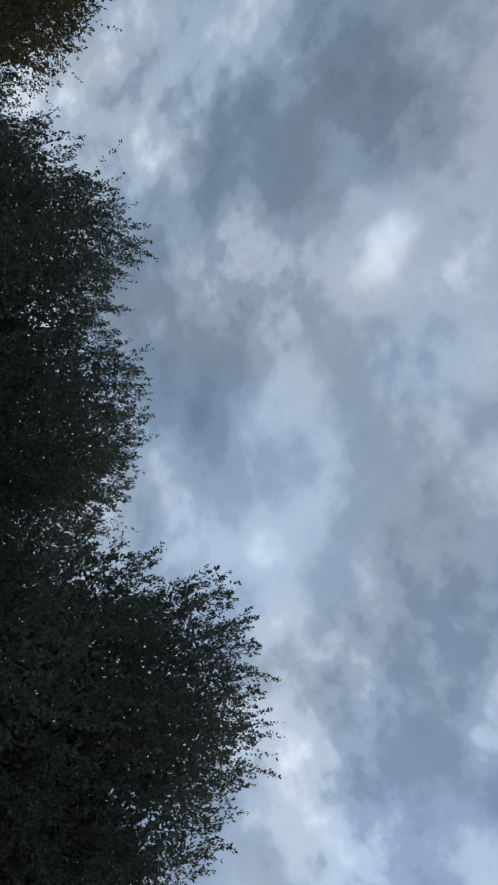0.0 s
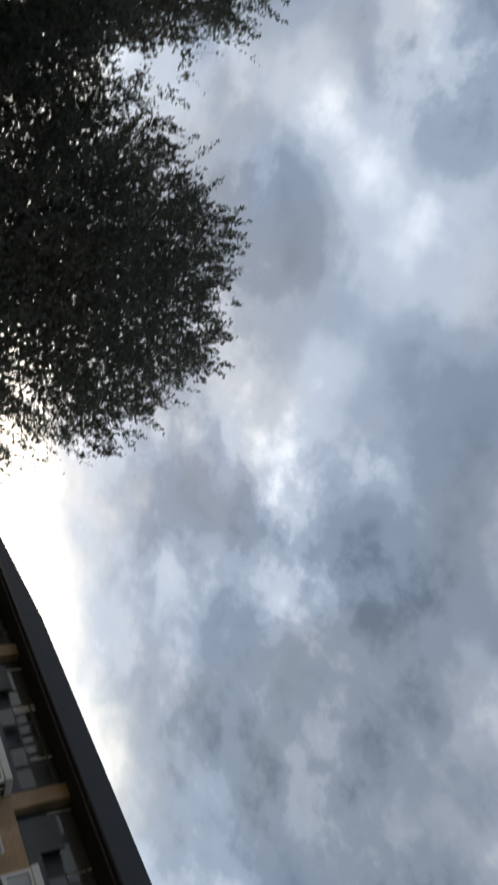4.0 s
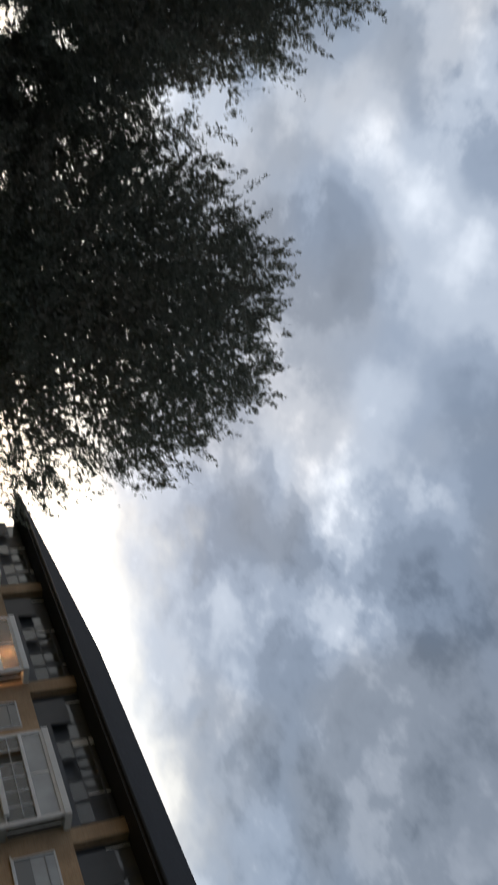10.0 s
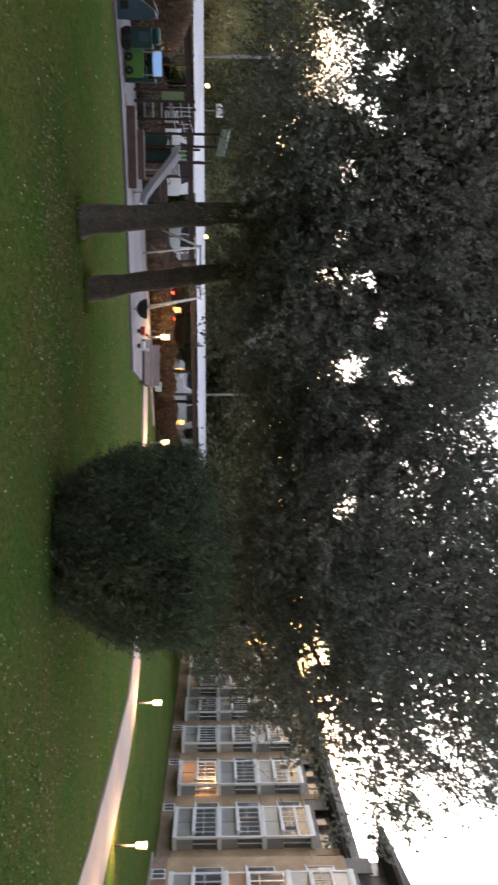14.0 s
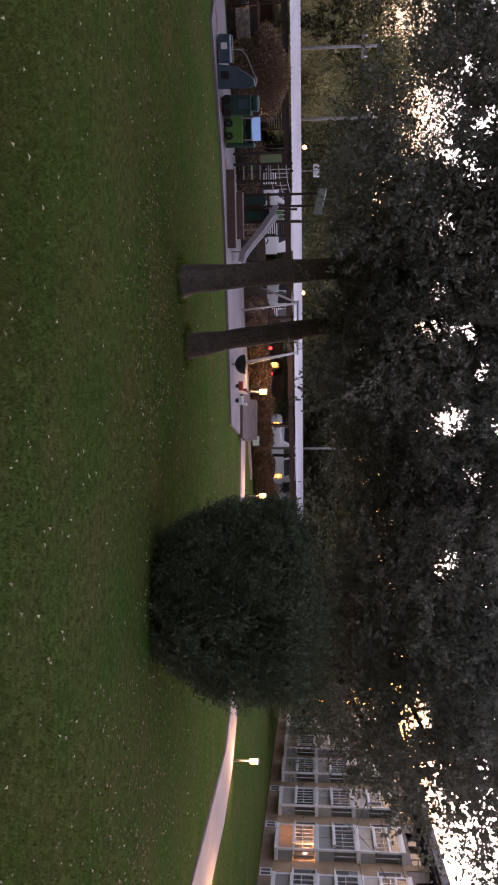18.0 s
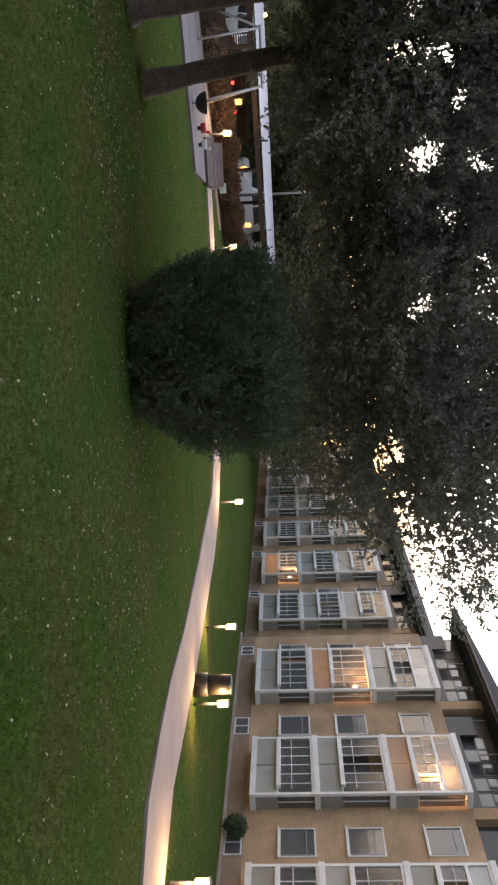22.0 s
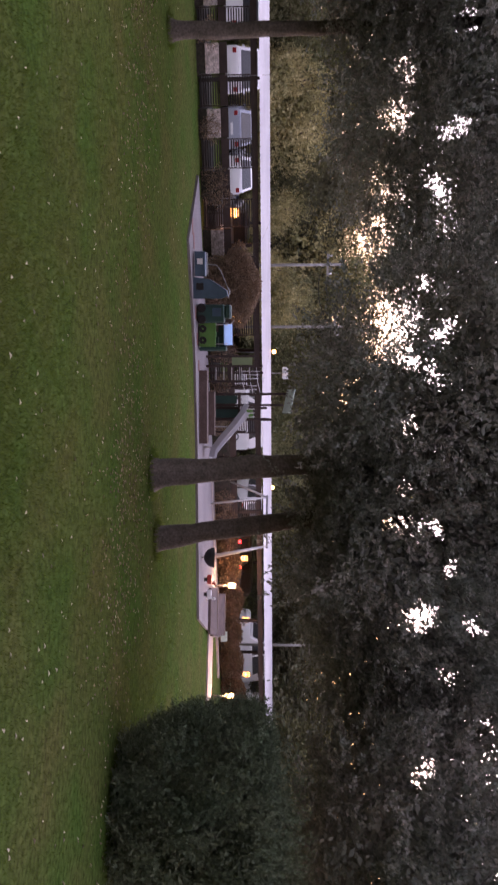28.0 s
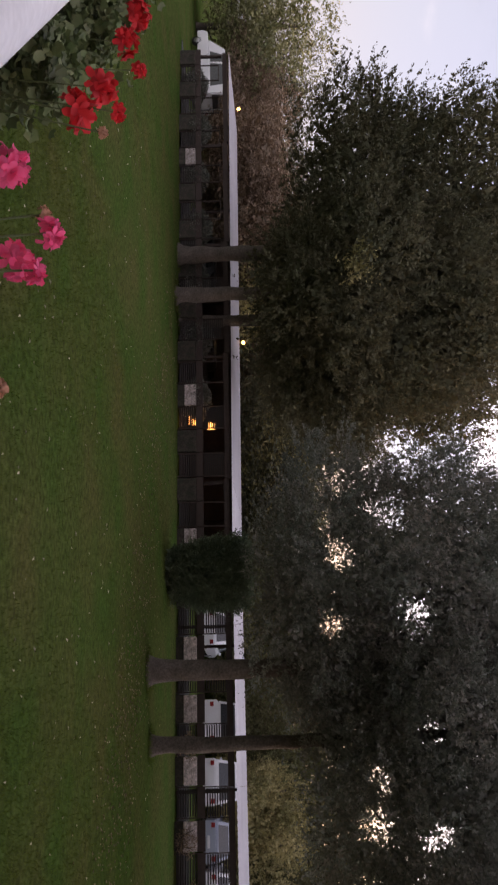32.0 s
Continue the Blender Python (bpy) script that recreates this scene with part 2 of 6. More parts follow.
def brick_mat(name, c1, c2, mortar):
    m = mat(name, c1, rough=0.9)
    nd, ln = m.node_tree.nodes, m.node_tree.links
    p = next(n for n in nd if n.type == "BSDF_PRINCIPLED")
    co = next(n for n in nd if n.type == "TEX_COORD")
    sep = nd.new("ShaderNodeSeparateXYZ")
    ln.new(co.outputs["Object"], sep.inputs[0])
    add = nd.new("ShaderNodeMath")
    ln.new(sep.outputs[0], add.inputs[0])
    ln.new(sep.outputs[1], add.inputs[1])
    com = nd.new("ShaderNodeCombineXYZ")
    ln.new(add.outputs[0], com.inputs[0])
    ln.new(sep.outputs[2], com.inputs[1])
    b = nd.new("ShaderNodeTexBrick")
    b.inputs["Scale"].default_value = 1.0
    b.inputs["Brick Width"].default_value, b.inputs["Row Height"].default_value = 0.22, 0.065
    b.inputs["Mortar Size"].default_value = 0.006
    b.inputs["Color1"].default_value, b.inputs["Color2"].default_value = (*c1, 1), (*c2, 1)
    b.inputs["Mortar"].default_value = (*mortar, 1)
    ln.new(com.outputs[0], b.inputs["Vector"])
    n = nd.new("ShaderNodeTexNoise")
    n.inputs["Scale"].default_value, n.inputs["Detail"].default_value = 0.7, 5
    ln.new(co.outputs["Object"], n.inputs["Vector"])
    r = nd.new("ShaderNodeMapRange")
    r.inputs[1].default_value, r.inputs[2].default_value, r.inputs[3].default_value, r.inputs[4].default_value = 0.3, 0.7, 0.75, 1.2
    ln.new(n.outputs[0], r.inputs[0])
    s = nd.new("ShaderNodeVectorMath")
    s.operation = "SCALE"
    ln.new(b.outputs["Color"], s.inputs[0])
    ln.new(r.outputs[0], s.inputs["Scale"])
    ln.new(s.outputs[0], p.inputs["Base Color"])
    bp = nd.new("ShaderNodeBump")
    bp.inputs["Strength"].default_value, bp.inputs["Distance"].default_value = 0.5, 0.008
    bp.invert = True
    ln.new(b.outputs["Fac"], bp.inputs["Height"])
    ln.new(bp.outputs[0], p.inputs["Normal"])
    return m


def glass_mat(name, tint=(0.13, 0.135, 0.135), rough=0.12, clear=0.35):
    m = bpy.data.materials.new(name)
    m.use_nodes = True
    nd, ln = nodes_of(m.node_tree)
    out = nd.new("ShaderNodeOutputMaterial")
    g = nd.new("ShaderNodeBsdfPrincipled")
    g.inputs["Base Color"].default_value = (*tint, 1)
    g.inputs["Roughness"].default_value = rough
    g.inputs["Specular IOR Level"].default_value = 0.8
    t = nd.new("ShaderNodeBsdfTransparent")
    mx = nd.new("ShaderNodeMixShader")
    mx.inputs[0].default_value = clear
    ln.new(g.outputs[0], mx.inputs[1])
    ln.new(t.outputs[0], mx.inputs[2])
    ln.new(mx.outputs[0], out.inputs[0])
    return m


M_GRASS = mat("lawn", (0.047, 0.088, 0.019), rough=0.95, spec=0.0, color2=(0.082, 0.086, 0.028), vscale=0.5, grain=0.38, gscale=9, bump=0.8, bscale=30)
M_BLADE = mat("grass_blades", (0.066, 0.122, 0.026), rough=0.8, spec=0.02, color2=(0.120, 0.114, 0.040), vscale=0.5, per_island=0.3, transmit=0.4, trans_col=(0.1, 0.15, 0.02))
M_LITTER = mat("fallen_leaves", (0.34, 0.30, 0.20), rough=0.8, per_island=0.6)
M_LITTER_BROWN = mat("brown_leaf_litter", (0.20, 0.145, 0.085), rough=0.9, per_island=0.6)
M_LEAF = mat("oak_leaves", (0.160, 0.178, 0.150), rough=0.7, spec=0.25, color2=(0.230, 0.200, 0.168), vscale=0.55, per_island=0.45, transmit=0.32, trans_col=(0.17, 0.20, 0.16))
M_LEAF_OLIVE = mat("olive_foliage", (0.125, 0.145, 0.078), rough=0.8, spec=0.1, color2=(0.27, 0.255, 0.14), vscale=0.5, per_island=0.45, per_object=0.5, transmit=0.25, trans_col=(0.16, 0.15, 0.04))
M_LEAF_YELLOW = mat("yellowing_foliage", (0.62, 0.52, 0.26), rough=0.8, spec=0.1, color2=(0.24, 0.25, 0.12), vscale=0.42, per_island=0.4, transmit=0.25, trans_col=(0.2, 0.15, 0.04))
M_LEAF_BROWN = mat("brown_foliage", (0.27, 0.20, 0.14), rough=0.7, spec=0.2, per_island=0.4, transmit=0.2, trans_col=(0.14, 0.07, 0.03))
M_LEAF_HEDGE = mat("reddish_hedge_leaves", (0.17, 0.105, 0.075), rough=0.8, spec=0.1, color2=(0.12, 0.10, 0.06), vscale=2.0, per_island=0.4, transmit=0.2, trans_col=(0.16, 0.08, 0.04))
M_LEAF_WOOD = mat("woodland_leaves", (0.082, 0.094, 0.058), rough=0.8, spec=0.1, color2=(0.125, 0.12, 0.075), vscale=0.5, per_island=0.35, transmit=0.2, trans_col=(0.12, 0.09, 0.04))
M_YEW = mat("yew_needles", (0.068, 0.105, 0.060), rough=0.6, spec=0.3, color2=(0.12, 0.145, 0.085), vscale=1.6, per_island=0.4, transmit=0.15)
M_BARK = mat("bark", (0.118, 0.098, 0.084), rough=0.95, color2=(0.075, 0.062, 0.050), vscale=3, grain=0.35, gscale=18, bump=1.0, bscale=14)
M_BRICK = brick_mat("tan_brick", (0.50, 0.347, 0.218), (0.43, 0.294, 0.184), (0.45, 0.365, 0.265))
M_PLINTH = mat("brown_plinth", (0.32, 0.24, 0.175), rough=0.9, var=0.3, grain=0.15)
M_WHITE = mat("white_paint", (0.78, 0.79, 0.80), rough=0.5, var=0.15, vscale=1.5, grain=0.05)
M_FRAME = mat("white_frames", (0.80, 0.80, 0.81), rough=0.5, var=0.12, vscale=3)
M_PANEL = mat("grey_panel", (0.36, 0.365, 0.35), rough=0.35, var=0.2, vscale=1.2, per_object=0.2)
M_FROSTED = mat("frosted_panel", (0.42, 0.40, 0.37), rough=0.35, var=0.15, vscale=1.2, transmit=0.55, trans_col=(0.75, 0.66, 0.55))
M_ZINC = mat("zinc_cladding", (0.085, 0.095, 0.11), rough=0.55, metal=0.2, var=0.25, vscale=1.0)
M_SLATE = mat("slate_roof", (0.024, 0.026, 0.031), rough=0.92, spec=0.12, var=0.25, vscale=3, grain=0.2, gscale=12, bump=0.5, bscale=8)
M_FASCIA = mat("dark_fascia", (0.035, 0.033, 0.032), rough=0.7, var=0.2)
M_GLASS = glass_mat("window_glass")
M_GLASS_DARK = glass_mat("dark_glass", (0.14, 0.145, 0.15), 0.06, 0.10)
# pale tone paints the sky's reflection into glass; blinds share it
M_GLASS_PALE = mat("sky_sheen_and_blind", (0.44, 0.46, 0.48), rough=0.12, spec=0.8, var=0.35, vscale=0.9, per_object=0.4)
M_TUBE_GREY = mat("grey_downpipe", (0.30, 0.31, 0.32), rough=0.5, metal=0.3, var=0.1)
M_CURTAIN = mat("curtain", (0.60, 0.57, 0.52), rough=0.9, var=0.2, vscale=4)
M_STONE = mat("pale_stone", (0.66, 0.57, 0.55), rough=0.9, color2=(0.28, 0.235, 0.21), vscale=7, grain=0.35, gscale=17, bump=0.6, bscale=25, per_object=0.25)
M_PANEL_DARK = mat("dark_brown_panel", (0.06, 0.045, 0.038), rough=0.9, color2=(0.028, 0.032, 0.02), vscale=5, grain=0.35, gscale=14, bump=0.8, bscale=12)
M_SLAT = mat("dark_slats", (0.045, 0.038, 0.035), rough=0.8, var=0.3, vscale=4)
M_IRON = mat("dark_iron", (0.022, 0.021, 0.022), rough=0.6, metal=0.3)
M_SHEET = mat("pale_sheet_metal", (0.50, 0.475, 0.49), rough=0.45, metal=0.1, var=0.2, vscale=0.6, grain=0.06, gscale=8, per_object=0.1)
M_WOOD_DARK = mat("dark_timber", (0.060, 0.042, 0.036), rough=0.85, var=0.3, vscale=4)
M_PATH = mat("concrete_path", (0.36, 0.30, 0.27), rough=0.9, var=0.2, vscale=0.8, grain=0.12, gscale=30, bump=0.3)
M_PAVE = mat("grey_paving", (0.215, 0.195, 0.20), rough=0.9, var=0.25, vscale=0.5, grain=0.12, gscale=18, bump=0.3)
M_ASPHALT = mat("asphalt", (0.06, 0.06, 0.062), rough=0.9, var=0.2)
M_LAMP = mat("warm_lamp_glass", (0.9, 0.8, 0.6), rough=0.4, emit=(1.0, 0.49, 0.11), emit_strength=3.3)
M_LAMP_SMALL = mat("small_warm_lamp", (0.9, 0.8, 0.6), rough=0.4, emit=(1.0, 0.40, 0.08), emit_strength=1.5)


# ---------------------------------------------------------------- mesh helpers
def box(bm, x0, x1, y0, y1, z0, z1, bevel=0.0):
    made = bmesh.ops.create_cube(bm, size=1.0, matrix=Matrix.LocRotScale(((x0 + x1) / 2, (y0 + y1) / 2, (z0 + z1) / 2), None, (abs(x1 - x0), abs(y1 - y0), abs(z1 - z0))))
    if bevel:
        es = {e for v in made["verts"] for e in v.link_edges}
        bmesh.ops.bevel(bm, geom=list(es), offset=bevel, segments=1, affect="EDGES")
    return bm


def boxes(*rows, bevel=0.0):
    bm = bmesh.new()
    for r in rows:
        box(bm, *r, bevel=bevel)
    return bm


def tube(bm, pts, radii, seg=8, cap=True):
    """A tapered tube along a line of points."""
    rings = []
    n = len(pts)
    for i, (p, r) in enumerate(zip(pts, radii)):
        a = Vector(pts[min(i + 1, n - 1)]) - Vector(pts[max(i - 1, 0)])
        q = a.to_track_quat("Z", "Y")
        rings.append([bm.verts.new(Vector(p) + q @ Vector((math.cos(k * math.tau / seg) * r, math.sin(k * math.tau / seg) * r, 0))) for k in range(seg)])
    for a, b in zip(rings, rings[1:]):
        for k in range(seg):
            f = bm.faces.new((a[k], a[(k + 1) % seg], b[(k + 1) % seg], b[k]))
            f.smooth = True
    if cap:
        bm.faces.new(list(reversed(rings[0])))
        bm.faces.new(rings[-1])
    return bm


def mesh_of(bm, name, material):
    bmesh.ops.recalc_face_normals(bm, faces=bm.faces)
    me = bpy.data.meshes.new(name)
    bm.to_mesh(me)
    bm.free()
    me.materials.append(material)
    return me


def part(name, bm, material, parent=None, label="", m=None):
    """One mesh object under a thing or a part; bm may be a finished mesh that alike pieces share."""
    me = bm if isinstance(bm, bpy.types.Mesh) else mesh_of(bm, name, material)
    ob = new(name, me)
    ob.parent = parent
    if m is not None:
        ob.matrix_basis = m
    return tagged(ob, label)


def thing(name, label, category, group="", kind="", m=None):
    ob = tagged(new(name), label, category, group, kind)
    if m is not None:
        ob.matrix_basis = m
    return ob


def raw_mesh(name, verts, faces, material, smooth=False):
    """A mesh from arrays of vertices and equal-sized faces."""
    me = bpy.data.meshes.new(name)
    verts = np.asarray(verts, dtype=np.float32)
    faces = np.asarray(faces, dtype=np.int32)
    n, k = faces.shape
    me.vertices.add(len(verts))
    me.vertices.foreach_set("co", verts.ravel())
    me.loops.add(n * k)
    me.loops.foreach_set("vertex_index", faces.ravel())
    me.polygons.add(n)
    me.polygons.foreach_set("loop_start", np.arange(0, n * k, k, dtype=np.int32))
    me.update(calc_edges=True)
    me.materials.append(material)
    return me


# ---------------------------------------------------------------- ground
def ground_mesh():
    xs = np.concatenate([[-2500, -900, -350, -150], np.linspace(-80, 80, 81), [150, 350, 900, 2500]])
    ys = np.concatenate([[-2500, -900, -300, -100], np.linspace(-30, 110, 71), [200, 400, 900, 2500]])
    X, Y = np.meshgrid(xs, ys)
    Zg = np.array([[0.05 * noise.noise(Vector((x * 0.16, y * 0.16, 3.0))) if -70 < x < 70 and -20 < y < 100 else 0.0 for x in xs] for y in ys]) - 0.03
    v = np.stack([X, Y, Zg], -1).reshape(-1, 3)
    w = len(xs)
    i = (np.arange(len(ys) - 1)[:, None] * w + np.arange(w - 1)).ravel()
    return raw_mesh("ground", v, np.stack([i, i + 1, i + w + 1, i + w], 1), M_GRASS)


ground = tagged(new("ground", ground_mesh()), "mown green lawn with worn brownish patches", "lawn", kind="structure")


def slab_from(points, z0, z1):
    """A flat slab over a polygon of the plan."""
    bm = bmesh.new()
    f = bm.faces.new([bm.verts.new((x, y, z1)) for x, y in points])
    r = bmesh.ops.extrude_face_region(bm, geom=[f])
    bmesh.ops.translate(bm, verts=[g for g in r["geom"] if isinstance(g, bmesh.types.BMVert)], vec=(0, 0, z0 - z1))
    return bm


def ribbon(left, right, z0, z1):
    return slab_from(list(left) + list(reversed(right)), z0, z1)


PATH_L = [(-1.0, 34.2), (4.5, 33.6), (9.0, 31.5), (10.6, 28.4), (10.9, 23.2), (11.0, 19.4), (10.8, 16.7), (10.9, 15.0), (11.2, 13.2), (13.0, 10.8), (16.0, 8.6), (24.0, 6.0)]
PATH_R = [(-0.6, 36.2), (5.5, 35.6), (10.4, 33.4), (12.3, 30.4), (12.9, 28.0), (13.1, 24.0), (13.3, 20.8), (13.2, 18.4), (13.1, 15.9), (14.2, 13.2), (17.0, 10.6), (24.5, 7.8)]
tagged(part("path", ribbon(PATH_L, PATH_R, -0.10, 0.025), M_PATH), "pale concrete footpath curving over the lawn", "footpath", kind="structure")
MARKS = [(-12.97, 24.3, 0.26), (-12.69, 24.75, 0.26), (-10.64, 25.85, 0.22), (-9.96, 26.55, 0.20), (-9.25, 27.3, 0.20)]
PAD = [(-15.6, 25.6), (-12.1, 23.5), (-9.5, 26.0), (-6.5, 27.6), (-0.7, 29.7), (-0.4, 33.0), (-0.3, 37.6), (-2.2, 38.0), (-6.6, 34.7)]
tagged(part("playground_paving", slab_from(PAD, -0.10, 0.055), M_PAVE), "grey paved playground surface set in the lawn", "paving", kind="structure")

M_MARK = mat("rust_red_mark", (0.20, 0.085, 0.07), rough=0.8, var=0.3, vscale=8)
for mx, my, mw in MARKS:
    part("floor_mark", boxes((-mw, mw, -0.16, 0.16, 0.0, 0.006)), M_MARK, bpy.data.objects["playground_paving"], m=pose(mx, my, 0.0551, 0, 0, math.degrees(math.atan2(-mx, my))))
# grass blades and fallen leaves on the near lawn
rng = np.random.default_rng(5)


def scatter_polar(n, a0, a1, r0, r1, power=1.0):
    a = np.radians(rng.uniform(a0, a1, n))
    r = r0 + (r1 - r0) * rng.uniform(0, 1, n) ** power
    return np.stack([r * np.sin(a), r * np.cos(a)], -1)


def off_paving(p):
    keep = np.ones(len(p), bool)
    for poly in (PAD, PATH_L + PATH_R[::-1]):
        q = np.array(poly)
        inside = np.zeros(len(p), bool)
        for (x0, y0), (x1, y1) in zip(q, np.roll(q, -1, 0)):
            c = ((y0 > p[:, 1]) != (y1 > p[:, 1])) & (p[:, 0] < (x1 - x0) * (p[:, 1] - y0) / (y1 - y0 + 1e-12) + x0)
            inside ^= c
        keep &= ~inside
    return p[keep]


def blades(n):
    a = np.radians(rng.uniform(-95, 50, n))
    d = 6.0 + rng.exponential(8.5, n)
    p = off_paving(np.stack([d * np.sin(a), d * np.cos(a)], -1)[d < 40])
    n = len(p)
    h, w, a = rng.uniform(0.006, 0.024, n), rng.uniform(0.006, 0.012, n), rng.uniform(0, math.tau, n)
    lean = rng.normal(0, 0.05, (n, 2))
    d = np.stack([np.cos(a), np.sin(a)], -1) * w[:, None]
    z = np.full(n, -0.05)
    v = np.stack([np.c_[p - d, z], np.c_[p + d, z], np.c_[p + lean, z + 0.05 + h]], 1).reshape(-1, 3)
    return raw_mesh("grass_blades", v, np.arange(3 * n).reshape(-1, 3), M_BLADE)


tagged(new("grass_blades", blades(230000)), "short uneven blades of mown grass", "grass", kind="stuff")


def flat_leaves(p, size, material, name):
    n = len(p)
    a, s = rng.uniform(0, math.tau, n), rng.uniform(0.5, 1.0, n) * size
    u = np.stack([np.cos(a), np.sin(a)], -1)
    t = np.stack([-u[:, 1], u[:, 0]], -1) * 0.55
    z = rng.uniform(0.02, 0.06, n)
    k = s[:, None]
    v = np.stack([np.c_[p - u * k, z], np.c_[p - t * k, z + 0.02], np.c_[p + u * k, z + 0.01], np.c_[p + t * k, z + 0.025]], 1).reshape(-1, 3)
    return raw_mesh(name, v, np.arange(4 * n).reshape(-1, 4), material)


tagged(new("fallen_leaves", flat_leaves(off_paving(scatter_polar(1150, -95, 50, 7, 26, 1.2)), 0.045, M_LITTER, "fallen_leaves")), "pale fallen leaves scattered over the lawn", "fallen leaves", kind="stuff")


pts = np.concatenate([np.stack([rng.normal(x, sx, k), rng.normal(y, sy, k)], -1) for x, y, sx, sy, k in ((-2.5, 15.5, 2.2, 1.3, 900), (-13.5, 14.6, 3.0, 1.2, 900), (6.5, 14.0, 1.6, 2.2, 700), (-24.0, 12.5, 4.0, 1.2, 500))])
tagged(new("brown_leaf_litter", flat_leaves(off_paving(pts), 0.05, M_LITTER_BROWN, "brown_leaf_litter")), "brown leaf litter under the trees", "fallen leaves", kind="stuff")


# ---------------------------------------------------------------- trees
def unit(n):
    v = rng.normal(0, 1, (n, 3))
    return v / np.linalg.norm(v, axis=1, keepdims=True)


def leaf_quads(c, out, size, name, material, droop=0.0, slim=1.0):
    """Pointed four-cornered leaves at the places c, their tips turned towards out."""
    n = len(c)
    ax = out + 0.9 * unit(n)
    ax[:, 2] -= droop
    ax /= np.linalg.norm(ax, axis=1, keepdims=True)
    sd = np.cross(ax, unit(n))
    sd /= np.linalg.norm(sd, axis=1, keepdims=True) + 1e-9
    up = np.cross(ax, sd)
    L = (size * rng.uniform(0.65, 1.25, n))[:, None]
    W = L * rng.uniform(0.40, 0.62, n)[:, None] * 0.5 * slim
    v = np.stack([c, c + ax * L * 0.5 - sd * W + up * L * 0.08, c + ax * L, c + ax * L * 0.5 + sd * W + up * L * 0.08], 1).reshape(-1, 3)
    return raw_mesh(name, v, np.arange(4 * n).reshape(-1, 4), material)


# openings cut to fit the camera's view, where the low sky shows: heading, height angle, half width, share cleared
VIEW_OPENINGS = [(-21.4, 6.9, 1.1, 1.1), (-21.2, 10.9, 0.8, 0.42), (-19.0, 8.5, 0.7, 0.40), (-18.1, 10.2, 0.7, 0.40), (-14.8, 8.7, 0.9, 0.55), (-10.4, 8.2, 0.8, 0.5),
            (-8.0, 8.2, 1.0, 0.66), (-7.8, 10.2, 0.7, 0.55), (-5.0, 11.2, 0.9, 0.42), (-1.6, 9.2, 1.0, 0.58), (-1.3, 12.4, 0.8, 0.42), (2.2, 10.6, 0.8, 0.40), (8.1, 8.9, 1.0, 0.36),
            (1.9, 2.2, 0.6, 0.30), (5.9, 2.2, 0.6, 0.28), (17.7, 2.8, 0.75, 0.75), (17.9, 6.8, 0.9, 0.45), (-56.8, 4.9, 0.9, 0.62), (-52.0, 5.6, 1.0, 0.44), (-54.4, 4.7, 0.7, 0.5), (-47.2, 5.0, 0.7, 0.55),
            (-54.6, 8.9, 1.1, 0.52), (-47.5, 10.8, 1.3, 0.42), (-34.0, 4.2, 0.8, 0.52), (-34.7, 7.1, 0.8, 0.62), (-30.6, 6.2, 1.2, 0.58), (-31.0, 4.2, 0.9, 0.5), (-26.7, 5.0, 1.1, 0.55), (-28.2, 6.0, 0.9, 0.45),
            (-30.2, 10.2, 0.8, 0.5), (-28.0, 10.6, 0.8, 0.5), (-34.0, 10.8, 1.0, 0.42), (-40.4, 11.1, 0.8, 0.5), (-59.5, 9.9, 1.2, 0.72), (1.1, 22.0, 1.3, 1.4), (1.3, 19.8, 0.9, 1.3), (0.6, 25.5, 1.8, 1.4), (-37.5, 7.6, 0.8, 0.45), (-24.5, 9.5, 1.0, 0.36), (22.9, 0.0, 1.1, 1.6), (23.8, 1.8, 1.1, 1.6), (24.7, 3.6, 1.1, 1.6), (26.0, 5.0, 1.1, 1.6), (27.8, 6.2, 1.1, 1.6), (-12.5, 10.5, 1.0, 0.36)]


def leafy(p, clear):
    """Which of the places p keep their leaves beside the openings, as seen from the camera; clear: how readily they
    give way.
    """
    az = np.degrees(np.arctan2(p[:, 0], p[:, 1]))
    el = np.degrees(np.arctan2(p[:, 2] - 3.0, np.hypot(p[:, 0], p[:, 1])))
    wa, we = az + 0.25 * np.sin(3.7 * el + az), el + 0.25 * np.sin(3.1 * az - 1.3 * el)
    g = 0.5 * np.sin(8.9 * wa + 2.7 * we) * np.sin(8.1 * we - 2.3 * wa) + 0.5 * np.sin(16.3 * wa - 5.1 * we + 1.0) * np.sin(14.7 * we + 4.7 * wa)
    # high in the camera's view the crowns are a little looser everywhere
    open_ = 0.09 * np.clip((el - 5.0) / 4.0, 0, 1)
    for k, (a, e, r, share) in enumerate(VIEW_OPENINGS):
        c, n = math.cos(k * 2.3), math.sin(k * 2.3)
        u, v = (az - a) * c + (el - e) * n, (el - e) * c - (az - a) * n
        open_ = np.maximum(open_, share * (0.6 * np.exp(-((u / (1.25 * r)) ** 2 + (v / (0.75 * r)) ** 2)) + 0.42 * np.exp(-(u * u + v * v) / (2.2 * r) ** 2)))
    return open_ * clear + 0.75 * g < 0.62


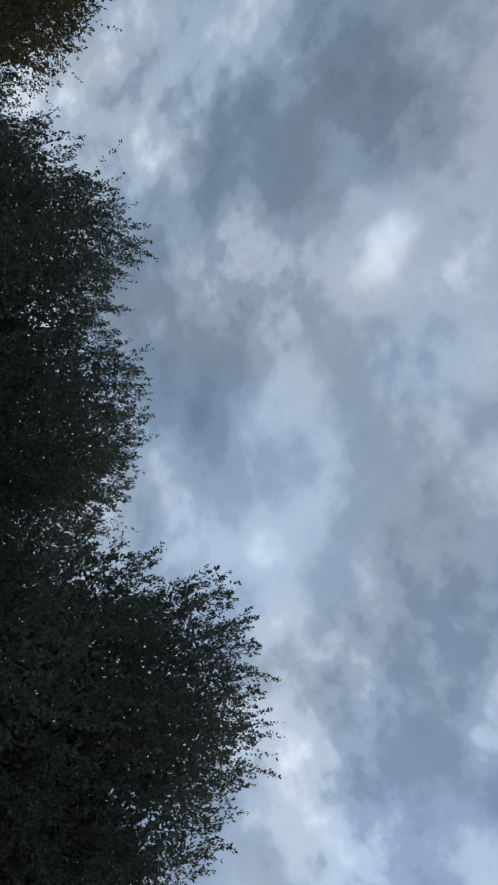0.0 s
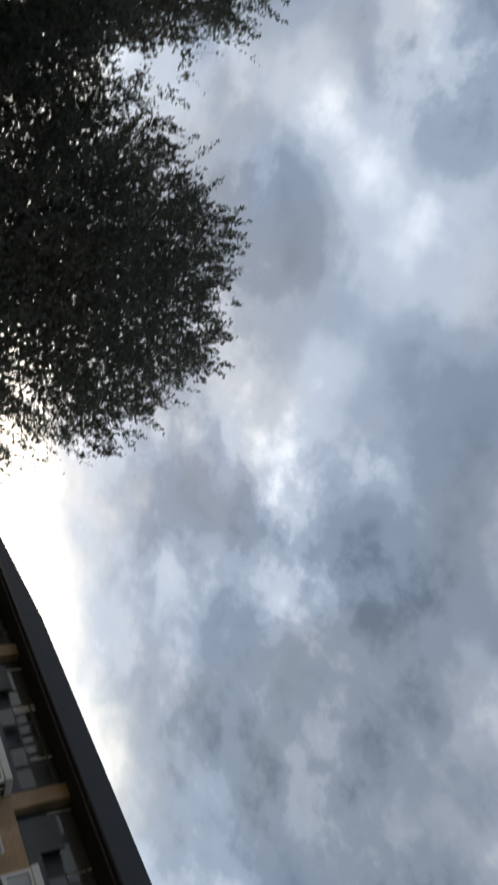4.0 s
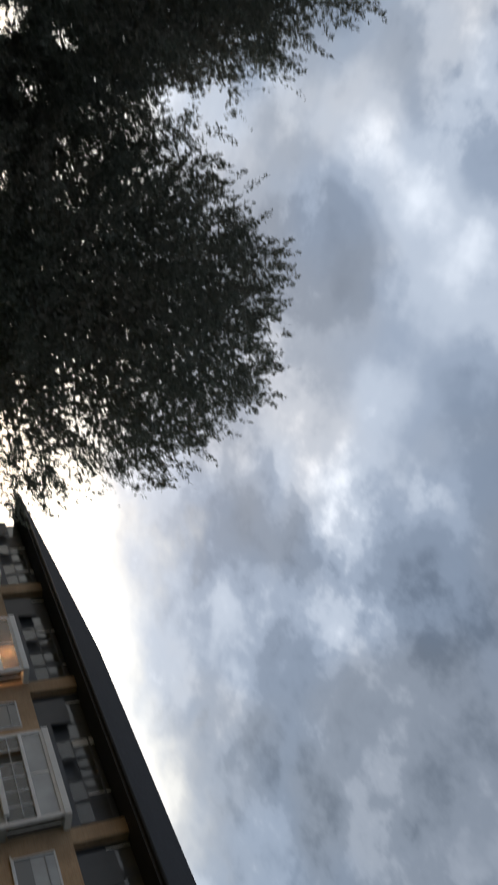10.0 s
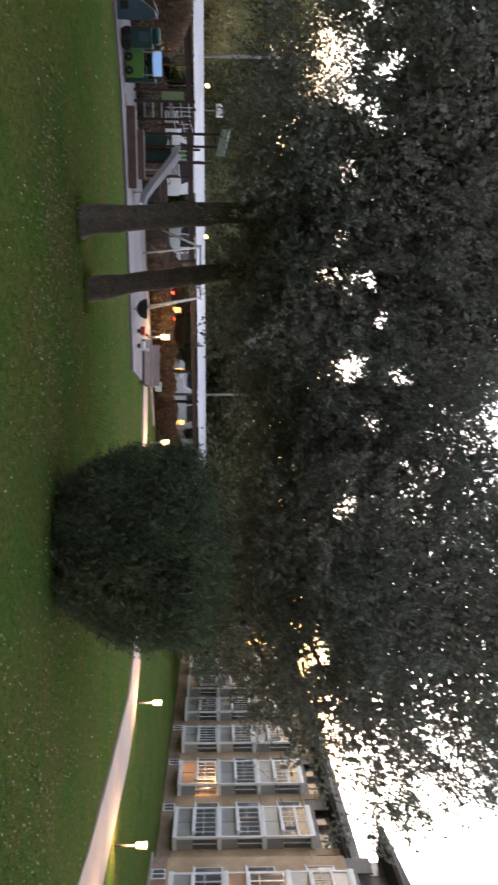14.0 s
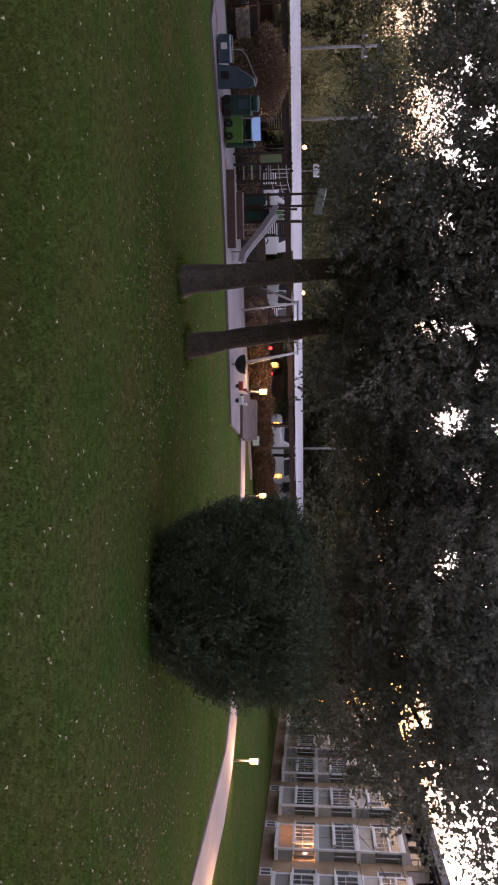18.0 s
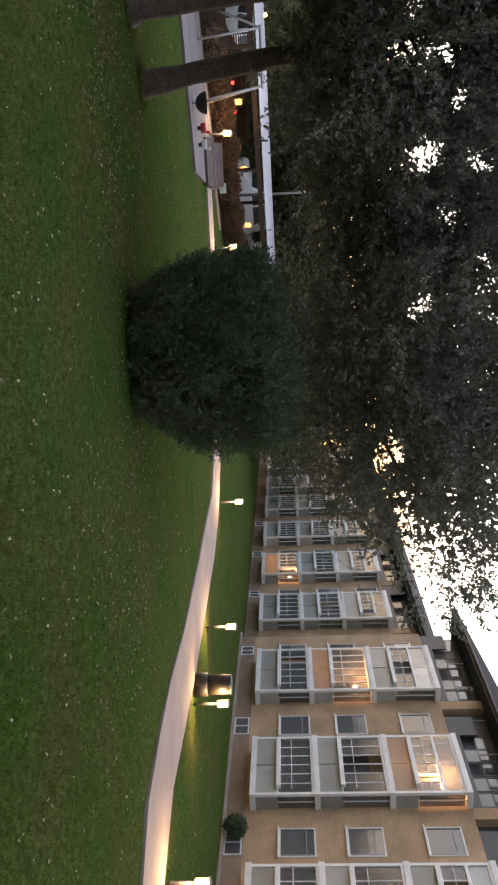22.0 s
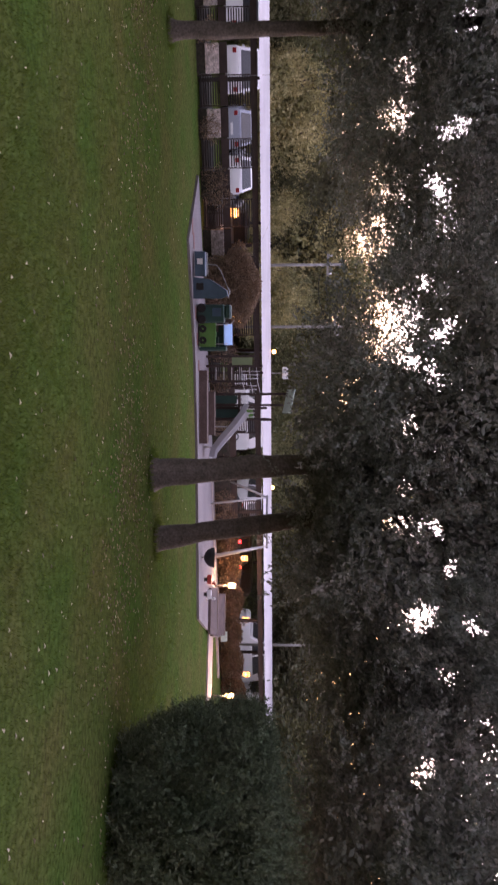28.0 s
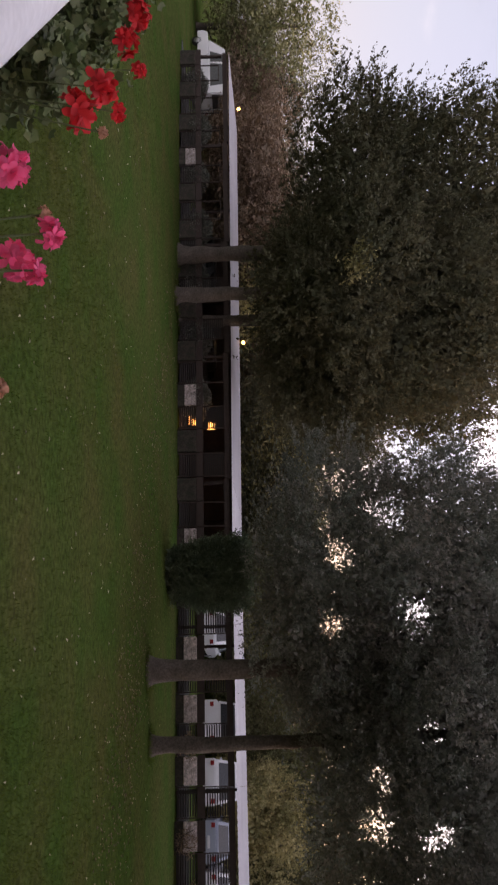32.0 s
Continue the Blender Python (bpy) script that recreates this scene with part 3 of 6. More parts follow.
def crown_points(radius, z0, z1, shoots, per, length, skew=0.45, lumps=0.22, seed=0, core=26000, heart=24000, thin=0.0, lift=0.0, hang=1.4, bough=1.0, world=(0, 0, 0)):
    """Leaf places along outward shoots on an uneven egg-shaped crown, the ways in which they grow, inner places that close it, and bare twigs."""
    r = np.random.default_rng(seed)
    mid = z0 + (z1 - z0) * skew
    ph = r.uniform(0, math.tau, 12)

    def ways(n):
        d = r.normal(0, 1, (n, 3))
        return d / np.linalg.norm(d, axis=1, keepdims=True)

    def shape(d):
        a = np.arctan2(d[:, 1], d[:, 0])
        lump = 1 + lumps * (np.sin(3 * a + ph[0] + 2 * d[:, 2]) * 0.5 + np.sin(5 * a + ph[1] - 4 * d[:, 2]) * 0.35 + np.sin(7 * d[:, 2] + ph[2] + a) * 0.4)
        # boughs of about a metre that stand out of the outline
        lump += bough * (0.075 * np.sin(9 * d[:, 0] + ph[3]) * np.sin(10 * d[:, 1] + ph[4]) * np.sin(9 * d[:, 2] + ph[5]) + 0.05 * np.sin(19 * d[:, 0] + ph[6]) * np.sin(17 * d[:, 1] + ph[7]) + 0.05 * np.sin(21 * d[:, 2] + 6 * a + ph[8]))
        hz = np.where(d[:, 2] > 0, z1 - mid, mid - z0)
        # fuller than an egg below, so that the skirt hangs wide
        wide = np.where(d[:, 2] < 0, (1 + 0.35 * np.abs(d[:, 2])), 1.0)
        return np.stack([d[:, 0] * radius * lump * wide, d[:, 1] * radius * lump * wide, d[:, 2] * hz * (0.55 + 0.45 * lump)], -1)

    d = ways(shoots)
    base = shape(d) * (0.82 + 0.13 * r.random(shoots) ** 0.7)[:, None] + [0, 0, mid]
    out = base - np.array([0, 0, mid - 0.2 * (z1 - z0)])
    out /= np.linalg.norm(out, axis=1, keepdims=True)
    # neighbours lean together into sprays
    lean = np.stack([np.sin(2.9 * base[:, 1] + ph[9]), np.sin(3.1 * base[:, 2] + ph[10]), np.sin(2.7 * base[:, 0] + ph[11])], -1)
    way = out * 0.85 + lean * 0.30 + ways(shoots) * 0.34 + [0, 0, 0.22]
    way /= np.linalg.norm(way, axis=1, keepdims=True)
    long = length * r.uniform(0.35, 1.0, shoots) ** 1.5 * (1 + 0.5 * (r.random(shoots) < 0.07))
    si = np.repeat(np.arange(shoots), per)
    tt = r.random(shoots * per) ** 0.85
    side = ways(shoots * per) * (0.13 * (1.15 - tt))[:, None]
    p = base[si] + way[si] * (long[si] * tt)[:, None] + side
    d = ways(core)
    inner = shape(d) * (0.68 + 0.26 * r.random(core) ** 0.8)[:, None] + [0, 0, mid]
    d = ways(heart)
    deep = shape(d) * (r.random(heart) ** 0.40 * 0.86)[:, None] + [0, 0, mid]

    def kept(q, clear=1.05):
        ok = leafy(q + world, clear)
        if lift:
            # the skirt hangs higher on one flank
            ok &= q[:, 2] > z0 + np.minimum(abs(lift) * np.maximum(q[:, 0] * math.copysign(1, lift) - 0.36 * radius, 0) ** hang, 2.1 if lift < 0 else 9.0) + r.normal(0, 0.12, len(q))
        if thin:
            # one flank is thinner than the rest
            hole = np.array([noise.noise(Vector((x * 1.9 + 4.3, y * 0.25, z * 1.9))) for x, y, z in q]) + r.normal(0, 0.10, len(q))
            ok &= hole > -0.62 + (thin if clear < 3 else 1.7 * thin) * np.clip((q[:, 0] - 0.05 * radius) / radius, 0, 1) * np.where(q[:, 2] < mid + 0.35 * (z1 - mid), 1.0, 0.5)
        return ok

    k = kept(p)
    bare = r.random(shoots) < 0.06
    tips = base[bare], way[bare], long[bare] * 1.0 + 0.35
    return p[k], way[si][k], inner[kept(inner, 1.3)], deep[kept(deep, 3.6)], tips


def twig_mesh(start, way, long, material):
    """Thin bare three-sided twigs."""
    n = len(start)
    s = np.cross(way, unit(n))
    s /= np.linalg.norm(s, axis=1, keepdims=True)
    u = np.cross(way, s)
    v = np.stack([start + s * 0.009, start - s * 0.005 + u * 0.008, start - s * 0.005 - u * 0.008, start + way * long[:, None]], 1).reshape(-1, 3)
    i = np.arange(n)[:, None] * 4
    return raw_mesh("bare_twig", v, np.concatenate([i + [0, 1, 3], i + [1, 2, 3], i + [2, 0, 3]]), material)


def trunk_mesh(height, r0, lean, limbs, crown_r, z_fork, z_top, seed, seg=14):
    r = random.Random(seed)
    bm = bmesh.new()
    pts, rad = [], []
    for k in range(25):
        t = (k / 24) ** 1.5
        pts.append((lean[0] * t + 0.17 * math.sin(3.4 * t + seed) * t, lean[1] * t + 0.08 * math.cos(4 * t + seed) * t, -0.1 + (height + 0.1) * t))
        rad.append(r0 * (1.0 - 0.62 * t ** 1.25) * (1 + 0.30 * math.exp(-t * height * 2.6) + 0.35 * math.exp(-t * height * 9.0)))
    tube(bm, pts, rad, seg)
    # burrs, hollows and root swellings
    for v in bm.verts:
        foot = 0.16 * r0 * math.exp(-max(v.co.z, 0) * 4.0) * math.sin(5 * math.atan2(v.co.y, v.co.x) + seed)
        v.co += Vector((v.co.x, v.co.y, 0)).normalized() * foot
        q = v.co * 1.6 + Vector((seed, 0, 0))
        v.co += noise.noise_vector(q) * r0 * 0.22 * (1.0 + 0.9 * math.exp(-max(v.co.z, 0) * 3.5)) * Vector((1, 1, 0.3))
    for k in range(limbs):
        t = z_fork / height + (0.92 - z_fork / height) * (k / max(limbs - 1, 1))
        base = Vector((lean[0] * t, lean[1] * t, height * t))
        a = k * 2.4 + r.uniform(-0.4, 0.4)
        L = crown_r * r.uniform(0.65, 0.95) * (1.15 - 0.5 * t)
        rise = r.uniform(0.25, 0.75) * L
        lp, lr = [], []
        for j in range(6):
            s = j / 5
            lp.append(base + Vector((math.cos(a + 0.3 * s) * L * s, math.sin(a + 0.3 * s) * L * s, rise * s ** 1.3 + 0.12 * math.sin(5 * s + k))))
            lr.append(r0 * 0.42 * (1 - t * 0.5) * (1 - 0.86 * s))
        tube(bm, lp, lr, 6)
        for j in (2, 3, 4):
            q = Vector(lp[j])
            b = a + r.choice((-1, 1)) * r.uniform(0.5, 1.1)
            e = q + Vector((math.cos(b), math.sin(b), r.uniform(0.1, 0.7))) * L * 0.38
            tube(bm, [q, (q + e) / 2 + Vector((0, 0, 0.1)), e], [lr[j] * 0.6, lr[j] * 0.4, 0.012], 5)
    return bm


def tree(name, x, y, height, radius, z0, label, seed, trunk_r=0.3, lean=(0, 0), offset=(0, 0), shoots=2600, per=46, length=1.2, leaf=0.09,
         material=None, limbs=9, skew=0.42, lumps=0.22, group="", category="tree", droop=0.0, core=28000, core_leaf=0.115, heart=46000, heart_leaf=0.21, thin=0.0, lift=0.0, hang=1.4, bough=1.0):
    ob = thing(name, label, category, group, m=pose(x, y, 0))
    part("trunk", trunk_mesh(height * 0.8, trunk_r, lean, limbs, radius * 0.8, max(z0 * 1.15, 0.8) + (1.3 if lift < 0 else 0.0), height, seed), M_BARK, ob)
    sh = np.array([offset[0], offset[1], 0])
    p, o, inner, deep, tips = crown_points(radius, z0, height, shoots, per, length, skew, lumps, seed, core, heart, thin, lift, hang, bough, sh + [x, y, 0])
    c = np.concatenate([p, inner, deep]) + sh
    w = np.concatenate([o, unit(len(inner) + len(deep))])
    size = np.concatenate([np.full(len(p), leaf), np.full(len(inner), core_leaf), np.full(len(deep), heart_leaf)])
    crown = new("crown", leaf_quads(c, w, size, "crown", material or M_LEAF, droop))
    crown.parent = ob
    tw = tagged(new("bare_twig", twig_mesh(tips[0] + sh, tips[1], tips[2], M_BARK)), kind="stuff")
    tw.parent = ob
    return ob


BIG = dict(group="park trees on the lawn")
tree("tree", -3.72, 18.7, 15.1, 3.9, 3.2, "tall dark green oak with a broad crown and grey trunk", 11, 0.29, lean=(-0.7, 0), offset=(-1.8, -0.9), skew=0.46, lift=-3.4, hang=0.9, **BIG)
tree("tree", -2.33, 19.7, 12.2, 3.6, 3.1, "dark green oak with a slender leaning trunk", 12, 0.25, lean=(-1.5, 0.2), offset=(0.4, -0.6), skew=0.42, lumps=0.07, **BIG)
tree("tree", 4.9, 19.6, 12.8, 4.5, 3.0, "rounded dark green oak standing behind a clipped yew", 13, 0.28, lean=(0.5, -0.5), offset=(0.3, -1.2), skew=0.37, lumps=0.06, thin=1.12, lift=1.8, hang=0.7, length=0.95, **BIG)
tree("tree", -15.5, 18.5, 14.1, 4.2, 4.0, "dark green oak with low hanging branches", 14, 0.22, lift=0.2, offset=(2.0, 0.1), **BIG)
tree("tree", -16.5, 16.7, 13.7, 4.2, 2.7, "dark green oak with a thick grey trunk", 15, 0.30, lean=(0.2, 0), offset=(-2.0, -0.7), lift=-1.1, **BIG)
# the darker woodland leaf colour paints a shaded tone into these oaks
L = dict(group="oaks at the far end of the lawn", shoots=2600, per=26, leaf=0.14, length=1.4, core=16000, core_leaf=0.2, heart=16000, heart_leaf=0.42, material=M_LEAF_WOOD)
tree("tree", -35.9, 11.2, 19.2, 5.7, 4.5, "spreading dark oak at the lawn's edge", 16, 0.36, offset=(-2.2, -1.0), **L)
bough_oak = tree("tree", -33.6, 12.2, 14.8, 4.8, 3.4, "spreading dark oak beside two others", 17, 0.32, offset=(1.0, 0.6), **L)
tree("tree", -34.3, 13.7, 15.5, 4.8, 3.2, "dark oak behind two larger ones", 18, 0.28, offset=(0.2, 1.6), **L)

# one bough of it has turned yellow
yb = rng.normal(0, 1, (900, 3)) * [0.30, 0.30, 0.24] + [4.3, -2.55, 7.1]
yb += 0.22 * np.sin(yb[:, [1, 2, 0]] * 5.0)
bough = new("yellow_bough", leaf_quads(yb, unit(900), 0.15, "yellow_bough", M_LEAF_YELLOW, 0.0))
bough.parent = bough_oak
# longer grass that the mower leaves round the trunks
ring = []
for x, y, r0 in ((-3.72, 18.7, 0.29), (-2.33, 19.7, 0.25), (4.9, 19.6, 0.28), (-15.5, 18.5, 0.22), (-16.5, 16.7, 0.30), (-35.9, 11.2, 0.36), (-33.6, 12.2, 0.32), (-34.3, 13.7, 0.28)):
    a, d = rng.uniform(0, math.tau, 420), r0 * 1.55 + np.abs(rng.normal(0, 0.10, 420))
    ring.append(np.stack([x + d * np.cos(a), y + d * np.sin(a)], -1))
ring = np.concatenate(ring)
n = len(ring)
a = rng.uniform(0, math.tau, n)
d = np.stack([np.cos(a), np.sin(a)], -1) * 0.011
z = np.full(n, -0.05)
tip = z + 0.08 + rng.uniform(0.01, 0.11, n)
v = np.stack([np.c_[ring - d, z], np.c_[ring + d, z], np.c_[ring + rng.normal(0, 0.04, (n, 2)), tip]], 1).reshape(-1, 3)
tagged(new("long_grass", raw_mesh("long_grass", v, np.arange(3 * n).reshape(-1, 3), M_BLADE)), "longer unmown grass round the tree trunks", "grass", kind="stuff")

# woods beyond the carport: four kinds, copied
FAR = dict(group="trees behind the carport", shoots=900, per=12, leaf=0.15, length=1.0, limbs=6, core=4500, core_leaf=0.2, heart=9000, heart_leaf=0.36, lumps=0.34, bough=2.2)
kinds = [  # olive, yellow, dark, brown
    tree("woodland_tree", -30, 42, 11.5, 4.6, 0.5, "olive-green woodland tree behind the carport", 31, 0.25, material=M_LEAF_OLIVE, **FAR),
    tree("woodland_tree", -22, 46, 8.5, 3.8, 0.4, "yellowing woodland tree behind the carport", 32, 0.22, material=M_LEAF_YELLOW, **FAR),
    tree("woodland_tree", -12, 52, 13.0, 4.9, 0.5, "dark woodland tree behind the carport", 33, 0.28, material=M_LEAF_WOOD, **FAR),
    tree("woodland_tree", -40, 36, 8.5, 3.9, 0.3, "brownish autumn tree behind the carport", 34, 0.22, material=M_LEAF_BROWN, **FAR),
]
U, N = Vector((0.79, 0.61, 0)), Vector((-0.61, 0.79, 0))
wr = random.Random(77)
for k in range(26):
    s = -52 + k * 3.75 + wr.uniform(-1, 1)
    d = 52 + (k * 7 % 3) * 6 + wr.uniform(-1.5, 1.5)
    q = U * s + N * d
    src = kinds[(2, 0, 2, 2, 3, 2, 0, 2)[k % 8]]
    copy_thing(src, pose(q.x, q.y, 0, 0, 0, wr.uniform(0, 360)) @ Matrix.Diagonal((1, 1, ((0.84, 1.1, 0.77, 1.1) if s > 6 else (0.75, 0.95, 0.72, 1.0))[kinds.index(src)] * wr.uniform(0.85, 1.15), 1)))
# paler crowns before the dark ones
for s, d, k, w, h in ((0.6, 46, 1, 0.50, 0.62), (3.0, 45.6, 1, 0.58, 0.66), (5.0, 46.3, 0, 0.50, 0.46), (6.8, 45.5, 1, 0.36, 0.50), (9.9, 44.5, 1, 0.33, 0.42), (11.8, 44.8, 1, 0.42, 0.52), (12.2, 45.6, 0, 0.45, 0.42), (11.4, 49, 0, 0.5, 0.90), (16.6, 49.5, 2, 0.5, 0.55), (8.6, 50, 2, 0.7, 0.62), (15.5, 46, 0, 0.5, 0.5), (19, 44.8, 0, 0.5, 0.5), (22, 45, 0, 0.5, 0.44), (28.2, 45.2, 0, 0.5, 0.46),
                      (-3.2, 47, 0, 0.6, 0.5), (-8, 47, 0, 0.7, 0.55), (-20, 46, 1, 0.42, 0.5), (-29, 46.5, 3, 0.6, 0.62), (-33, 46, 1, 0.4, 0.62), (25, 45.2, 0, 0.5, 0.5), (31, 45.6, 0, 0.6, 0.55)):
    q = U * s + N * d
    copy_thing(kinds[k], pose(q.x, q.y, 0, 0, 0, s * 77) @ Matrix.Diagonal((w, w, h, 1)))
for x, y, k in ((4.8, 56.4, 0), (11, 60, 2), (15, 61, 2), (17.5, 66, 2), (18, 78, 0), (-3, 55, 2), (6, 62, 2)):
    copy_thing(kinds[k], pose(x, y, 0, 0, 0, x * 40) @ Matrix.Diagonal((1, 1, 0.71, 1)))


for x, y, k, g in ((1.8, 57.6, 2, 1.45), (-18.7, 50.6, 2, 0.75), (-23.5, 49, 0, 0.8), (8.6, 61.5, 2, 1.1), (-50, 27.5, 2, 1.1), (-46, 29.5, 2, 1.15), (-54, 22, 3, 0.9), (-42, 31, 2, 0.95), (-47, 22.5, 3, 0.95), (-43, 25, 1, 0.9), (-50, 16, 3, 1.05), (-53, 11, 3, 0.95), (-48, 19, 1, 1.0), (-41, 27.5, 2, 1.2), (-44.5, 24.5, 2, 1.13), (-58, 14, 3, 0.8), (-66, 4, 0, 1.05), (-62, 9.5, 3, 1.0)):
    copy_thing(kinds[k], pose(x, y, 0, 0, 0, x * 31) @ Matrix.Diagonal((max(g, 1), max(g, 1), g * (0.85, 0.85, 0.5, 0.8)[k], 1)))


# leaf band added to block the bright low sky behind the carport
k = 42000
us, ud = rng.uniform(-44, 46, k), rng.uniform(48.5, 51.5, k)
uz = rng.uniform(0, 1, k) ** 0.8 * (2.4 + 0.7 * np.sin(us * 0.9) + 0.5 * np.sin(us * 2.3))
uc = us[:, None] * np.array(U)[None] + ud[:, None] * np.array(N)[None]
uc[:, 2] = uz
tagged(new("undergrowth", leaf_quads(uc, unit(k), 0.18, "undergrowth", M_LEAF_WOOD)), "added band of dark leaves closing gaps below the woodland trees", "undergrowth", kind="stuff")


# ---------------------------------------------------------------- bushes
def bush(x, y, rx, height, label, seed, sprays=5600, leaf=0.085, plume=700, plume_x=0.3):
    """A yew that is narrow at the ground, broad above and flat on top, with feathery plumes."""
    ob = thing("yew_bush", label, "bush", m=pose(x, y, 0))
    for k in range(7):
        a = k * 0.9 + seed
        bm = bmesh.new()
        tube(bm, [(0.12 * math.cos(a), 0.12 * math.sin(a), -0.05), (0.45 * rx * math.cos(a), 0.45 * rx * math.sin(a), height * 0.45), (0.6 * rx * math.cos(a + 0.2), 0.6 * rx * math.sin(a + 0.2), height * 0.8)], [0.06, 0.04, 0.015], 5)
        part("stem", bm, M_BARK, ob)
    r = np.random.default_rng(seed)

    def wide(h, a):
        w = np.interp(h, (0, 0.15, 0.35, 0.55, 0.85, 0.95, 1.0), (0.64, 0.75, 0.9, 0.98, 1.0, 0.9, 0.72))
        return rx * w * (1 + 0.06 * np.sin(3 * a + seed) + 0.05 * np.sin(6 * a + 9 * h) + 0.045 * np.sin(11 * a - 13 * h))

    # sprays over the sides and the top
    a, h = r.uniform(0, math.tau, sprays), r.random(sprays) ** 0.85
    top = r.random(sprays) < 0.28
    rad = wide(np.where(top, 1.0, h), a) * np.where(top, np.sqrt(r.random(sprays)) * 1.1, r.uniform(0.84, 0.97, sprays))
    base = np.stack([np.cos(a) * rad, np.sin(a) * rad, np.where(top, height * (0.93 + 0.05 * np.sin(3 * a + 5 * rad)), h * height)], -1)
    way = np.stack([np.cos(a), np.sin(a), np.where(top, 1.3, 0.75)], -1) + r.normal(0, 0.38, (sprays, 3)) + 0.4 * np.sin(base[:, [1, 2, 0]] * 3.3 + seed)
    way /= np.linalg.norm(way, axis=1, keepdims=True)
    long = r.uniform(0.12, 0.40, sprays)
    # loose plumes rise above the top on one flank
    pa = r.normal(0, 1, (plume, 2)) * [0.42 * rx, 0.55 * rx] + [plume_x * rx, 0]
    pb = np.c_[pa, np.full(plume, height * 0.93)]
    pw = np.c_[r.normal(0.10, 0.28, plume), r.normal(0, 0.28, plume), np.ones(plume)]
    base, way, long = np.concatenate([base, pb]), np.concatenate([way, pw / np.linalg.norm(pw, axis=1, keepdims=True)]), np.concatenate([long, r.uniform(0.25, 1.05, plume)])
    n, per = len(base), 14
    i = np.repeat(np.arange(n), per)
    t = r.random(n * per)
    p = base[i] + way[i] * (long[i] * t)[:, None] + r.normal(0, 0.018, (n * per, 3))
    m = 16000
    ia, ih = r.uniform(0, math.tau, m), r.uniform(0.01, 0.95, m)
    ir = wide(ih, ia) * np.sqrt(r.random(m)) * 0.93
    core = np.stack([np.cos(ia) * ir, np.sin(ia) * ir, height * ih], -1)
    c = np.concatenate([p, core])
    c[:, 2] = np.maximum(c[:, 2], 0.02)
    crown = new("crown", leaf_quads(c, np.concatenate([way[i], unit(m)]), np.concatenate([np.full(n * per, leaf), np.full(m, 0.2)]), "crown", M_YEW, 0.0, 0.55))
    crown.parent = ob
    return ob


bush(3.02, 16.25, 1.92, 2.72, "large dark green yew, narrow below and broad above, on the lawn", 3, sprays=8500, leaf=0.068, plume=1500)
bush(-22.6, 18.3, 1.24, 2.72, "smaller rounded dark yew near the fence", 4, sprays=3000, leaf=0.09, plume=60)


